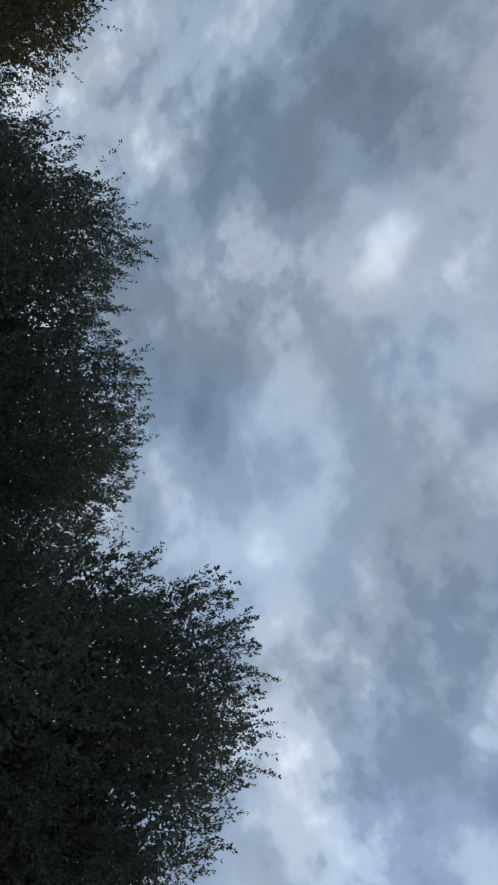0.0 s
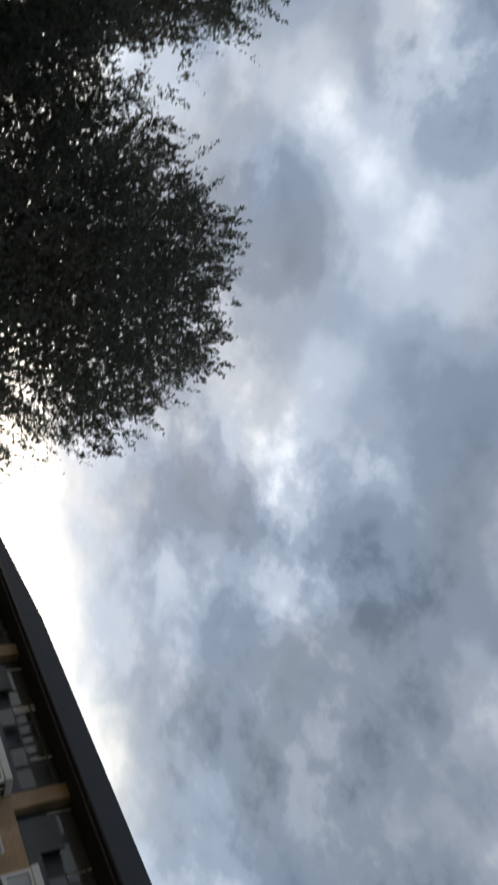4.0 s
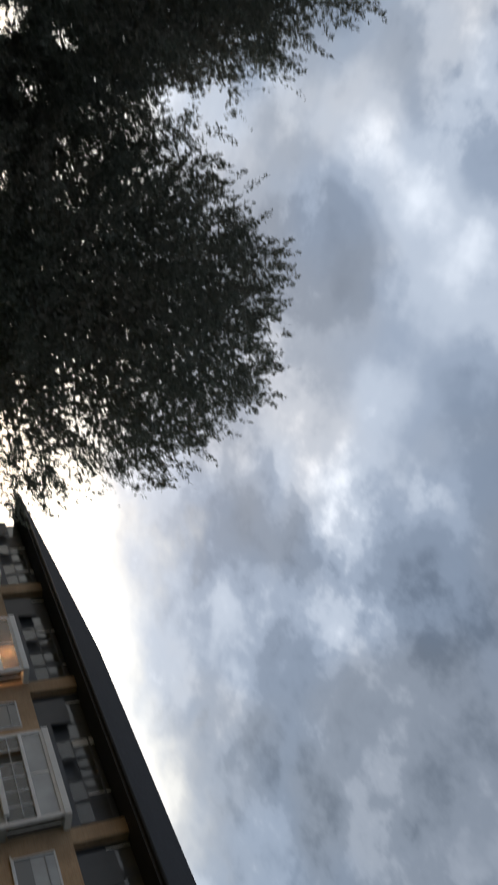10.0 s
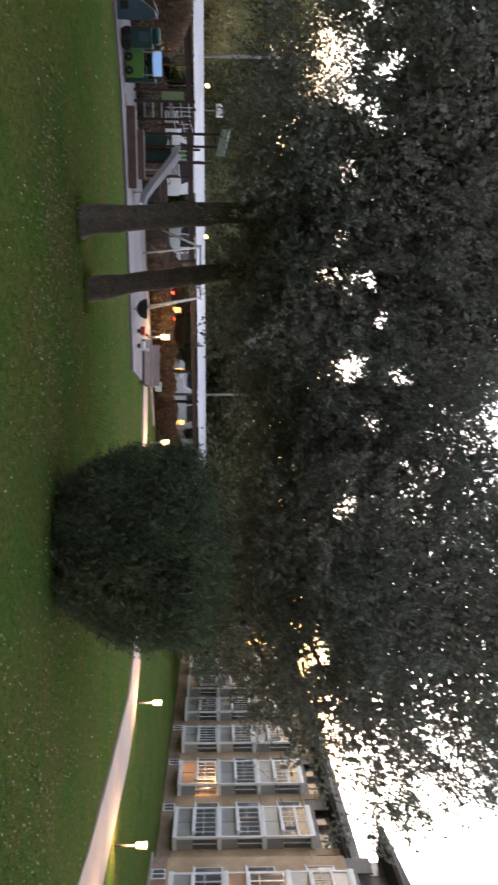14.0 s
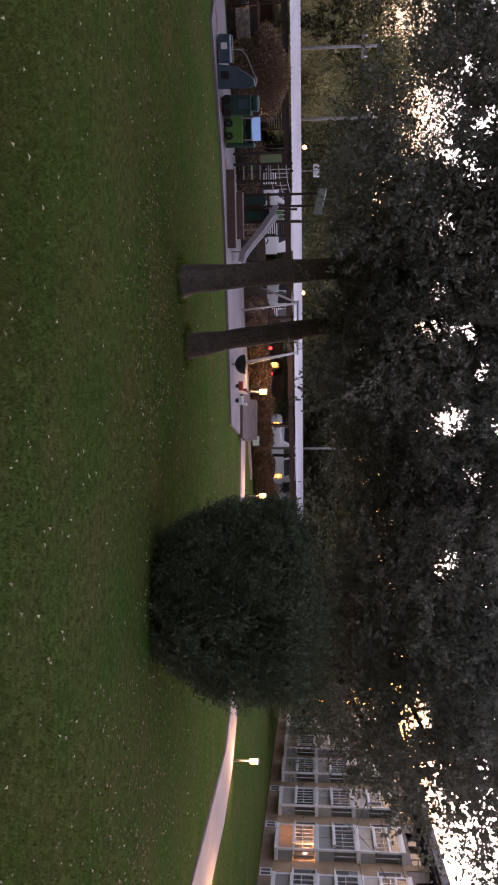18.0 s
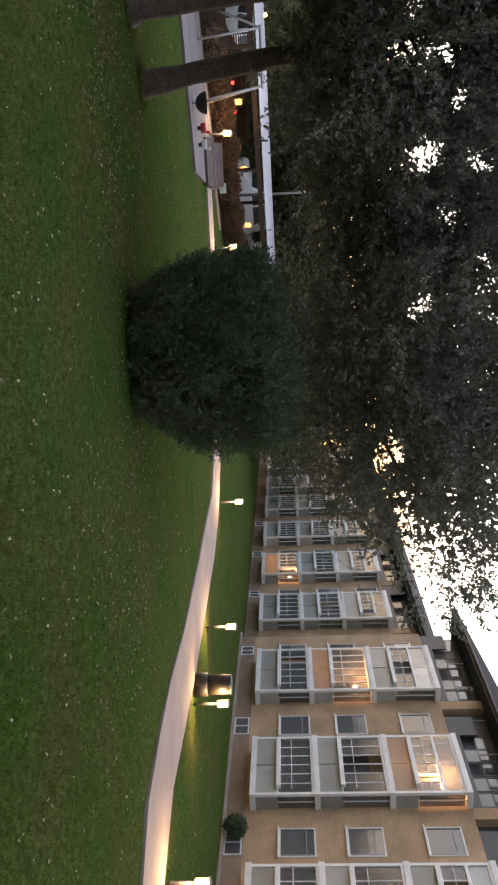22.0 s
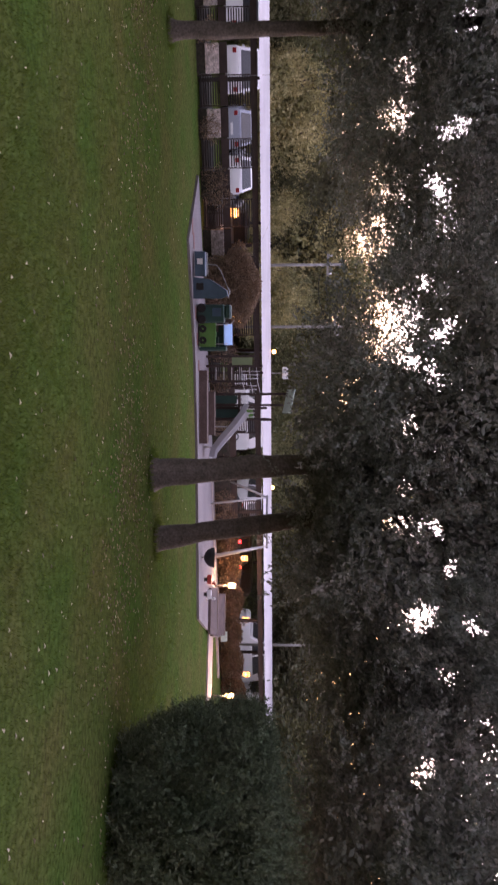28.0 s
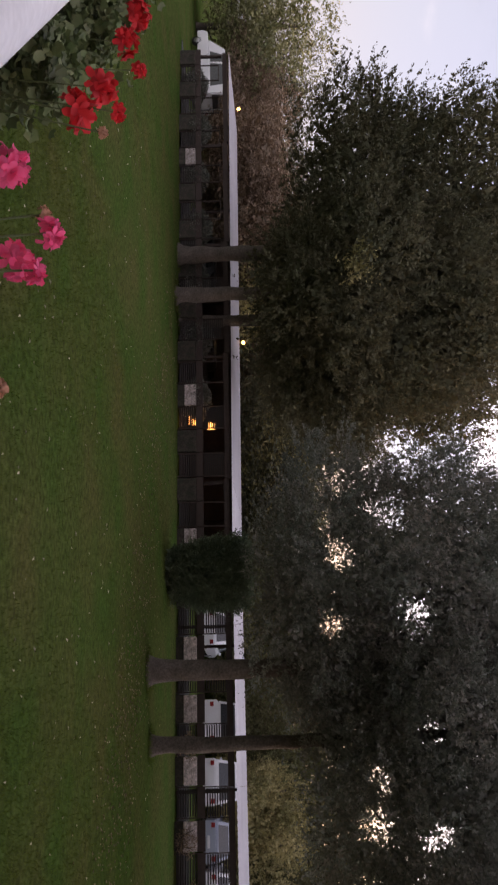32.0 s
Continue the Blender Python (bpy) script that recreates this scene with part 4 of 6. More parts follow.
# ---------------------------------------------------------------- apartment building
def bay_parts(parent, xw, xf, y0, y1, zs, lit):
    """A stack of glazed balconies between the wall xw and the front xf."""
    n = len(zs) - 1
    part("canopy", boxes((xf - 0.04, xw, y0 - 0.04, y1 + 0.04, zs[-1] - 0.17, zs[-1] + 0.05)), M_WHITE, parent)
    for i in range(n):
        bay = part("balcony", boxes((xf - 0.04, xw, y0 - 0.04, y1 + 0.04, zs[i] - 0.17, zs[i] + 0.05)), M_WHITE, parent)
        a, b = zs[i] + 0.05, zs[i + 1] - 0.17
        par = a + 0.85
        # corner posts
        for yy in (y0, y1 - 0.12):
            part("post", boxes((xf, xf + 0.12, yy, yy + 0.12, a, b)), M_FRAME, bay)
        # opaque parapet panels, front in two and one at each side
        ym = (y0 + y1) / 2
        for p0, p1 in ((y0 + 0.12, ym - 0.03), (ym + 0.03, y1 - 0.12)):
            part("panel", boxes((xf + 0.03, xf + 0.07, p0, p1, a, par)), M_FROSTED if i in lit else M_PANEL, bay)
        for yy in (y0 + 0.03, y1 - 0.07):
            part("panel", boxes((xf + 0.12, xw, yy, yy + 0.04, a, par)), M_PANEL, bay)
        # flower-box rail standing proud of the parapet
        part("rail_box", boxes((xf - 0.16, xf + 0.02, y0 + 0.35, y1 - 0.25, par - 0.05, par + 0.13), bevel=0.012), M_FRAME, bay)
        part("rail", boxes((xf + 0.02, xf + 0.08, y0 + 0.12, y1 - 0.12, par, par + 0.05)), M_FRAME, bay)
        # sliding panes with white bars
        k = 6
        w = (y1 - y0 - 0.24) / k
        top = b - 0.10
        if i == n - 1:
            # the top storey has a second, taller row of panes over a white beam
            full, top = top, par + (top - par) * 0.56
            part("beam", boxes((xf, xf + 0.10, y0 + 0.12, y1 - 0.12, top, top + 0.12)), M_FRAME, bay)
            for p0, p1 in ((y0 + 0.12, ym - 0.03), (ym + 0.03, y1 - 0.12)):
                part("pane", boxes((xf + 0.045, xf + 0.055, p0, p1, top + 0.12, full)), M_GLASS_PALE if (i + int(y0)) % 2 else M_GLASS, bay)
            part("bar", boxes((xf + 0.03, xf + 0.07, ym - 0.03, ym + 0.03, top + 0.12, full)), M_FRAME, bay)
            part("head", boxes((xf, xf + 0.10, y0 + 0.12, y1 - 0.12, full, b)), M_FRAME, bay)
        for j in range(k):
            yy = y0 + 0.12 + j * w
            if j not in ((1,), (4,), (), (2, 3))[(i + int(y0)) % 4]:
                part("pane", boxes((xf + 0.045, xf + 0.055, yy + 0.03, yy + w - 0.01, par + 0.06, top - 0.04)), M_GLASS, bay)
            part("bar", boxes((xf + 0.03, xf + 0.07, yy - 0.018, yy + 0.018, par + 0.05, top)), M_FRAME, bay)
        if i < n - 1:
            part("head", boxes((xf, xf + 0.10, y0 + 0.12, y1 - 0.12, top, b)), M_FRAME, bay)
        # thin outer bars and a hand rail before the panes
        part("hand_rail", boxes((xf - 0.03, xf - 0.005, y0 + 0.3, y1 - 0.2, par + 0.55, par + 0.575)), M_FRAME, bay)
        for yy in (y0 + 0.04, y1 - 0.05):
            part("pane", boxes((xf + 0.12, xw - 0.05, yy, yy + 0.01, par + 0.05, b - 0.06)), M_GLASS, bay)
            part("bar", boxes((xf + 0.36, xf + 0.40, yy - 0.02, yy + 0.03, par, b)), M_FRAME, bay)
        # what stands inside against the wall: a door, a curtain
        part("door", boxes((xw - 0.05, xw - 0.01, y0 + 0.5, y0 + 1.5, a, a + 2.1)), M_GLASS_DARK, bay)
        part("curtain", boxes((xw - 0.06, xw - 0.02, y0 + 1.7 + 0.3 * (i % 2), y1 - 0.4, a + 0.8, a + 2.1)), M_CURTAIN if (i + int(y1)) % 3 else M_GLASS_DARK, bay)
        if i in lit:
            part("lamp", boxes((xw - 0.25, xw - 0.10, ym - 0.08, ym + 0.08, b - 0.25, b - 0.12), bevel=0.03), M_LAMP_SMALL, bay)
            ld = bpy.data.lights.new("balcony_light", "POINT")
            ld.energy, ld.color, ld.shadow_soft_size = 60.0, (1.0, 0.56, 0.27), 0.10
            lo = new("balcony_light", ld)
            lo.location = ((xw + xf) / 2 - 0.1, ym, b - 0.6)


def wing(name, label, xw, y0, y1, depth, zs, z_eave, pitch_run, rise, bays, windows, over, lit, attic_set):
    """A brick block along y with balcony stacks, an attic storey in zinc and a hipped slate roof."""
    ob = thing(name, label, "apartment building")
    x1 = xw + depth
    zt = zs[-1]
    part("wall", boxes((xw, x1, y0, y1, 0.75, zt)), M_BRICK, ob, "tan brick wall")
    part("plinth", boxes((xw - 0.03, x1 + 0.03, y0 - 0.03, y1 + 0.03, -0.3, 0.75)), M_PLINTH, ob, "brown rendered plinth")
    # attic storey: a metal-clad band with a strip of panes under the eaves
    zb, zw = zt + (z_eave - zt) * 0.50, z_eave - 0.24
    ax0, ax1, ay0, ay1 = xw + attic_set, x1 - attic_set, y0 + 0.05, y1 - 0.05
    part("attic", boxes((ax0, ax1, ay0, ay1, zt, zb)), M_ZINC, ob, "grey metal-clad attic storey")
    k = int((ay1 - ay0) / 1.15)
    w = (ay1 - ay0) / k
    for side in (ax0, ax1 - 0.06):
        for j in range(k):
            p0 = ay0 + j * w
            part("post", boxes((side, side + 0.06, p0, p0 + (0.34 if j % 5 == 0 else 0.06), zb, zw)), M_ZINC if j % 2 else M_FRAME, ob)
            part("pane", boxes((side + 0.025, side + 0.035, p0 + 0.06, p0 + w, zb, zw)), (M_GLASS_DARK, M_GLASS_DARK, M_ZINC, M_GLASS_DARK, M_GLASS_DARK)[(j * 3 + int(y0)) % 5], ob)
    # end panes: the bright reflected sky is put into a pale colour
    k = int((ax1 - ax0) / 1.3)
    w = (ax1 - ax0) / k
    for side in (ay0, ay1 - 0.06):
        for j in range(k):
            p0 = ax0 + j * w
            part("post", boxes((p0, p0 + 0.28, side, side + 0.06, zb, zw)), M_ZINC, ob)
            part("pane", boxes((p0 + 0.28, p0 + w, side + 0.025, side + 0.035, zb, zw)), M_CURTAIN, ob, "pane coloured pale as reflected sky")
    # brick piers beside the balconies carry the terrace roof; dark screens and rails between
    for b0, b1 in bays:
        part("pier", boxes((xw - 0.01, xw + 0.45, b0 - 0.62, b0 - 0.02, zt, zw)), M_BRICK, ob)
        part("terrace_parapet", boxes((xw + 0.0, xw + 0.05, b0, b1 + 0.9, zt, zt + 0.42)), M_ZINC, ob)
        for j in range(4):
            q0 = b0 + 0.1 + j * (b1 - b0) / 4
            fr = part("terrace_screen", boxes((xw + 0.08, xw + 0.12, q0, q0 + 0.05, zt, zw - 0.25), (xw + 0.08, xw + 0.12, q0 + (b1 - b0) / 4 - 0.10, q0 + (b1 - b0) / 4 - 0.05, zt, zw - 0.25),
                                             (xw + 0.08, xw + 0.12, q0 + 0.05, q0 + (b1 - b0) / 4 - 0.10, zt + 0.95, zt + 1.0), (xw + 0.08, xw + 0.12, q0 + 0.05, q0 + (b1 - b0) / 4 - 0.10, zw - 0.30, zw - 0.25)), M_ZINC, ob)
            if j != 2:
                part("pane", boxes((xw + 0.095, xw + 0.105, q0 + 0.05, q0 + (b1 - b0) / 4 - 0.10, zt + 0.1, zt + 0.95)), M_GLASS, fr)
    for c0 in [b for _, b in bays]:
        part("terrace_wall", boxes((xw + 0.02, xw + 0.10, c0 + 0.9, c0 + 2.2, zt, zt + 1.2)), M_ZINC, ob)
    # roof: eaves box, hipped slopes
    ex0, ex1, ey0, ey1 = xw - over, x1 + over, y0 - over - 0.15, y1 + over
    bm = bmesh.new()
    c = [bm.verts.new(v) for v in ((ex0, ey0, z_eave), (ex1, ey0, z_eave), (ex1, ey1, z_eave), (ex0, ey1, z_eave))]
    xm = (ex0 + ex1) / 2
    r0, r1 = bm.verts.new((xm, ey0 + pitch_run, z_eave + rise)), bm.verts.new((xm, ey1 - pitch_run, z_eave + rise))
    for f in ((c[0], c[1], r0), (c[1], c[2], r1, r0), (c[2], c[3], r1), (c[3], c[0], r0, r1), (c[3], c[2], c[1], c[0])):
        bm.faces.new(f)
    part("roof", bm, M_SLATE, ob, "dark slate hipped roof")
    part("eave", boxes((ex0 + 0.02, ex1 - 0.02, ey0 + 0.02, ey1 - 0.02, z_eave - 0.24, z_eave - 0.01)), M_FASCIA, ob, "dark wooden eaves")
    gut = bmesh.new()
    tube(gut, [(ex0 - 0.05, ey0, z_eave - 0.08), (ex0 - 0.05, ey1, z_eave - 0.08)], [0.07, 0.07], 8)
    part("gutter", gut, M_FASCIA, ob)
    fin = bmesh.new()
    tube(fin, [(xm, ey0 + pitch_run, z_eave + rise - 0.05), (xm, ey0 + pitch_run, z_eave + rise + 0.22), (xm, ey0 + pitch_run, z_eave + rise + 0.34)], [0.03, 0.03, 0.09], 8)
    part("finial", fin, M_IRON, ob)
    dp = bmesh.new()
    tube(dp, [(x1 - 0.1, y0 - 0.08, 0.0), (x1 - 0.1, y0 - 0.08, z_eave - 1.0), (x1 - 0.1, y0 - 0.55, z_eave - 0.5), (x1 - 0.1, y0 - 0.85, z_eave - 0.28)], [0.05] * 4, 8)
    part("downpipe", dp, M_TUBE_GREY, ob)
    for b0, b1 in bays:
        bay_parts(ob, xw, xw - 0.7, b0, b1, zs, lit.get(round(b0), ()))
    for w0, w1 in windows:
        for i in range(len(zs) - 1):
            z = zs[i] + 0.95
            win = part("window", boxes((xw - 0.03, xw + 0.04, w0, w1, z, z + 0.06), (xw - 0.03, xw + 0.04, w0, w1, z + 1.29, z + 1.35),
                                       (xw - 0.03, xw + 0.04, w0, w0 + 0.06, z + 0.06, z + 1.29), (xw - 0.03, xw + 0.04, w1 - 0.06, w1, z + 0.06, z + 1.29)), M_FRAME, ob)
            part("pane", boxes((xw - 0.012, xw - 0.004, w0 + 0.06, w1 - 0.06, z + 0.06, z + 1.29)), M_GLASS_DARK, win)
            part("casement", boxes((xw - 0.045, xw - 0.013, w0 + 0.06, w0 + 0.10, z + 0.06, z + 1.29), (xw - 0.045, xw - 0.013, w1 - 0.10, w1 - 0.06, z + 0.06, z + 1.29), (xw - 0.045, xw - 0.013, w0 + 0.10, w1 - 0.10, z + 0.98, z + 1.02)), M_TUBE_GREY, win)
            if (i + int(w0)) % 2:
                part("blind", boxes((xw - 0.018, xw - 0.0135, w0 + 0.10, w1 - 0.10, z + 0.55 + 0.2 * (i % 2), z + 1.29)), M_GLASS_PALE, win)
            part("sill", boxes((xw - 0.10, xw - 0.03, w0 - 0.05, w1 + 0.05, z - 0.05, z)), M_FRAME, win)
        win = part("window", boxes((xw - 0.06, xw - 0.03, w0 + 0.1, w0 + 0.16, 0.12, 0.66), (xw - 0.06, xw - 0.03, w1 - 0.16, w1 - 0.1, 0.12, 0.66), (xw - 0.06, xw - 0.03, (w0 + w1) / 2 - 0.03, (w0 + w1) / 2 + 0.03, 0.12, 0.66),
                                   (xw - 0.06, xw - 0.03, w0 + 0.1, w1 - 0.1, 0.06, 0.12), (xw - 0.06, xw - 0.03, w0 + 0.1, w1 - 0.1, 0.66, 0.72)), M_FRAME, ob, "white basement window")
        part("pane", boxes((xw - 0.045, xw - 0.035, w0 + 0.16, w1 - 0.16, 0.12, 0.66)), M_GLASS_DARK, win)
    return ob


Z1 = [1.12, 3.62, 6.48, 9.38]
wing("apartment_building", "tan brick apartment block with glazed white balconies and slate roof", 22.8, 11.2, 39.3, 10.6, Z1, 11.5, 6.0, 3.45,
                  [(11.9, 15.8), (19.1, 23.0), (26.4, 29.9), (33.25, 36.9)], [(24.0, 25.4), (30.9, 32.3), (37.4, 38.4), (17.0, 18.4)], 0.95,
                  {26: (2,), 33: (1,)}, 0.35)
Z2 = [0.97, 3.35, 5.75, 8.35]
wing("apartment_building", "farther tan brick wing of the apartment block", 24.2, 40.5, 78.0, 10.6, Z2, 9.9, 6.0, 2.4,
                 [(42.4, 45.6), (48.35, 51.5), (54.2, 57.0), (59.6, 62.4), (64.5, 67.3), (69.4, 72.2)], [(46.4, 47.4), (52.3, 53.3), (57.8, 58.8)], 0.9,
                 {48: (0,)}, 0.35)


# ---------------------------------------------------------------- carport and fence
def on_line(s, d, z=0.0):
    q = U * s + N * (32 + d)
    return Vector((q.x, q.y, z))


LINE = Matrix(((U.x, N.x, 0, N.x * 32), (U.y, N.y, 0, N.y * 32), (0, 0, 1, 0), (0, 0, 0, 1)))


def roof_z(s):
    return 1.98 + (0.30 * (-8 - s) / 26 if s < -8 else 0.0)


def carport():
    ob = thing("carport", "long open carport with a pale corrugated metal roof", "carport", m=LINE)
    seg = 5.8
    for k in range(12):
        s0 = -34.6 + k * seg
        zf = roof_z(s0 + seg / 2)
        n = int(seg / 0.05)
        xs = np.linspace(s0, s0 + seg - 0.01, n)
        wave = 0.006 * np.sin(xs / 0.25 * math.tau)
        zs = np.array([roof_z(x) for x in xs])
        front = np.stack([xs, np.zeros(n) - 0.25, zs + 0.15 + wave], -1)
        back = np.stack([xs, np.zeros(n) + 5.2, zs + 0.42 + wave], -1)
        i = np.arange(n - 1)
        me = raw_mesh("roof_sheet", np.concatenate([front, back]), np.stack([i, i + 1, i + 1 + n, i + n], 1), M_SHEET)
        sh = new("roof_sheet", me)
        sh.parent = ob
        part("beam", boxes((s0, s0 + seg - 0.02, -0.15, 0.0, zf - 0.16, zf + 0.06)), M_WOOD_DARK, ob)
        for dd, zz in ((-0.1, zf - 0.2), (4.9, zf + 0.3)):
            part("post", boxes((s0 + 0.06, s0 + 0.18, dd, dd + 0.12, -0.1, zz)), M_WOOD_DARK, ob)
    # dark sheet added to keep this stretch of the carport in gloom
    part("back_wall", boxes((-27.0, -9.0, 5.05, 5.15, -0.1, 2.3)), M_WOOD_DARK, ob, "added dark backing behind the carport's dim stretch")
    return ob


carport()
tagged(part("carport_floor", boxes((-36, 36, 0.2, 5.0, -0.08, 0.03)), M_ASPHALT, m=LINE), "dark asphalt under the carport", "asphalt", kind="structure")


def fence():
    ob = thing("fence", "low fence of pale stone panels between dark slatted bays", "fence", m=LINE)
    r = random.Random(9)
    stone = mesh_of(boxes((0.02, 0.97, -0.55, -0.35, 0.26, 0.74), bevel=0.02), "stone_panel", M_STONE)
    # plain dark panels for the fence's dark, ivied stretches
    dark = mesh_of(boxes((0.02, 0.97, -0.55, -0.35, -0.1, 0.74), bevel=0.02), "timber_panel", M_PANEL_DARK)
    low = mesh_of(boxes((0.02, 0.93, -0.46, -0.436, 0.0, 0.045)), "slat", M_SLAT)
    frame_ = mesh_of(boxes((0, 0.95, -0.49, -0.42, 0.74, 1.02), (0, 0.95, -0.48, -0.43, 1.88, 1.92), (-0.04, 0.0, -0.49, -0.43, -0.1, 1.92), (0.95, 0.99, -0.49, -0.43, -0.1, 1.92)), "bay_frame", M_WOOD_DARK)
    for k in range(-16, 9):
        s = -0.87 + k * 2.10
        pale = (s > -10 or k in (-7, -13)) and k not in (2, 5, 6, 7, 8)
        part("stone_panel" if pale else "timber_panel", stone if pale else dark, None, ob, m=Matrix.Translation((s, 0, 0)))
        # dark strip stands in for grass and vines at the stone's foot
        part("gravel_board", boxes((s + 0.01, s + 0.98, -0.53, -0.37, -0.1, 0.26)), M_PANEL_DARK, ob) if pale else None
        bay = part("slatted_bay", frame_, None, ob, m=Matrix.Translation((s + 1.05, 0, 0)))
        for j in range(8):
            part("slat", low, None, bay, m=Matrix.Translation((0, 0, 0.06 + j * 0.085)))
        if s > -22 and k not in (-5, -8):
            for j in range(9):
                part("slat", low, None, bay, m=Matrix.Translation((0, 0, 1.08 + j * 0.088)))
        part("rail", boxes((s - 0.02, s + 0.98, -0.52, -0.38, 0.76, 1.02)), M_WOOD_DARK, ob)
    return ob


fence()


# ---------------------------------------------------------------- cars under the carport
M_TYRE = mat("tyre_rubber", (0.02, 0.02, 0.02), rough=0.9)
M_RIM = mat("wheel_rim", (0.45, 0.45, 0.46), rough=0.35, metal=0.8)
M_CARGLASS = glass_mat("car_glass", (0.02, 0.024, 0.028), 0.04, 0.15)
M_TAIL = mat("tail_light", (0.5, 0.02, 0.02), rough=0.3, emit=(1.0, 0.02, 0.015), emit_strength=4.0)
M_TAIL_OFF = mat("tail_light_off", (0.30, 0.02, 0.02), rough=0.3)


def paint(name, c):
    return mat(name, c, rough=0.3, spec=0.5, var=0.06, vscale=2)


P_WHITE, P_SILVER, P_BLUE, P_DARK = paint("white_car_paint", (0.86, 0.86, 0.87)), paint("silver_car_paint", (0.36, 0.40, 0.47)), paint("blue_grey_car_paint", (0.12, 0.15, 0.21)), paint("dark_car_paint", (0.03, 0.032, 0.036))


def lathe_x(bm, profile, seg=16):
    """Turns a profile of (x, radius) round the x axis."""
    rings = [[bm.verts.new((x, r * math.cos(k * math.tau / seg), r * math.sin(k * math.tau / seg))) for k in range(seg)] for x, r in profile]
    for a, b in zip(rings, rings[1:]):
        for k in range(seg):
            bm.faces.new((a[k], a[(k + 1) % seg], b[(k + 1) % seg], b[k])).smooth = True
    bm.faces.new(rings[0])
    bm.faces.new(rings[-1])
    return bm


def car(label, body_mat, s, d, turn, high=1.5, long=4.2, wide=1.75, van=False, lit=False):
    """A car whose nose points along its +y."""
    ob = thing("van" if van else "car", label, "van" if van else "car", "cars under the carport", m=LINE @ pose(s, d, 0.03, 0, 0, turn))
    h, L, W = high, long, wide / 2
    if van:
        low = [(-L / 2, 0.35), (-L / 2, 1.05), (L / 2 - 0.15, 1.0), (L / 2, 0.75), (L / 2, 0.35)]
        top = [(-L / 2 + 0.03, 1.05), (-L / 2 + 0.10, h), (L / 2 - 1.45, h), (L / 2 - 0.75, 1.02)]
    else:
        low = [(-L / 2, 0.35), (-L / 2 + 0.02, 0.92), (L / 2 - 1.0, 0.95), (L / 2 - 0.1, 0.75), (L / 2, 0.55), (L / 2, 0.35)]
        top = [(-L / 2 + 0.05, 0.92), (-L / 2 + 0.55, h - 0.04), (-0.1, h), (0.35, h - 0.06), (L / 2 - 1.05, 0.94)]

    def hull(profile, w0, w1, zlo, zhi, bevel):
        bm = bmesh.new()
        sides = []
        for sx in (-1, 1):
            sides.append([bm.verts.new((sx * (w0 + (w1 - w0) * (z - zlo) / (zhi - zlo)), y, z)) for y, z in profile])
        n = len(profile)
        bm.faces.new(sides[0])
        bm.faces.new(list(reversed(sides[1])))
        for i in range(n):
            bm.faces.new((sides[0][i], sides[1][i], sides[1][(i + 1) % n], sides[0][(i + 1) % n]))
        bmesh.ops.recalc_face_normals(bm, faces=bm.faces)
        bmesh.ops.bevel(bm, geom=list(bm.edges), offset=bevel, segments=2, affect="EDGES")
        return bm

    part("body", hull(low, W, W, 0.3, 1.1, 0.05), body_mat, ob)
    part("cabin", hull(top, W - 0.04, W - 0.20, 0.92, h, 0.05), body_mat, ob)
    # side, rear and front glass a little proud of the cabin
    zl, zh = 1.02 if not van else 1.12, h - 0.14
    for sx in (-1, 1):
        x0, x1 = sx * (W - 0.04 - 0.16 * (zl - 0.92) / (h - 0.92) + 0.006), sx * (W - 0.04 - 0.16 * (zh - 0.92) / (h - 0.92) + 0.006)
        for y0, y1 in ((-L / 2 + 0.75, -0.15), (-0.05, 0.62)):
            bm = bmesh.new()
            bm.faces.new([bm.verts.new(v) for v in ((x0, y0 - 0.15 * (y0 < -0.5), zl), (x0, y1 + 0.22 * (y1 > 0.3), zl), (x1, y1, zh), (x1, y0 + 0.1, zh))])
            part("side_window", bm, M_CARGLASS, ob)
    for prof, out in ((top[0:2], -1), (top[-2:][::-1], 1)):
        (ya, za), (yb, zb) = prof
        f = lambda t: (ya + (yb - ya) * t + out * 0.012, za + (zb - za) * t + 0.008)
        (y0, z0), (y1, z1) = f(0.14), f(0.86)
        bm = bmesh.new()
        bm.faces.new([bm.verts.new(v) for v in ((-W + 0.20, y0, z0), (W - 0.20, y0, z0), (W - 0.28, y1, z1), (-W + 0.28, y1, z1))])
        part("rear_window" if out < 0 else "windscreen", bm, M_CARGLASS, ob)
    for sx in (-1, 1):
        part("tail_light", boxes((sx * (W - 0.20) - 0.10 + 0.04 * lit, sx * (W - 0.20) + 0.10 - 0.04 * lit, -L / 2 - 0.015, -L / 2 + 0.02, 0.70 + 0.24 * lit, 0.86 + 0.20 * lit), bevel=0.01), M_TAIL if lit else M_TAIL_OFF, ob)
        part("headlight", boxes((sx * (W - 0.25) - 0.16, sx * (W - 0.25) + 0.16, L / 2 - 0.03, L / 2 + 0.012, 0.58, 0.70), bevel=0.01), M_RIM, ob)
        part("mirror", boxes((sx * (W + 0.02) - 0.07, sx * (W + 0.02) + 0.07, 0.55, 0.68, 0.98, 1.10), bevel=0.02), body_mat, ob)
        for y in (-L / 2 + 0.8, L / 2 - 0.85):
            ty = part("wheel", lathe_x(bmesh.new(), [(sx * (W - 0.21), 0.27), (sx * (W - 0.19), 0.32), (sx * (W - 0.02), 0.32), (sx * W, 0.27)]), M_TYRE, ob, m=Matrix.Translation((0, y, 0.32)))
            part("rim", lathe_x(bmesh.new(), [(sx * (W - 0.03), 0.20), (sx * (W + 0.008), 0.19), (sx * (W + 0.012), 0.05)]), M_RIM, ty)
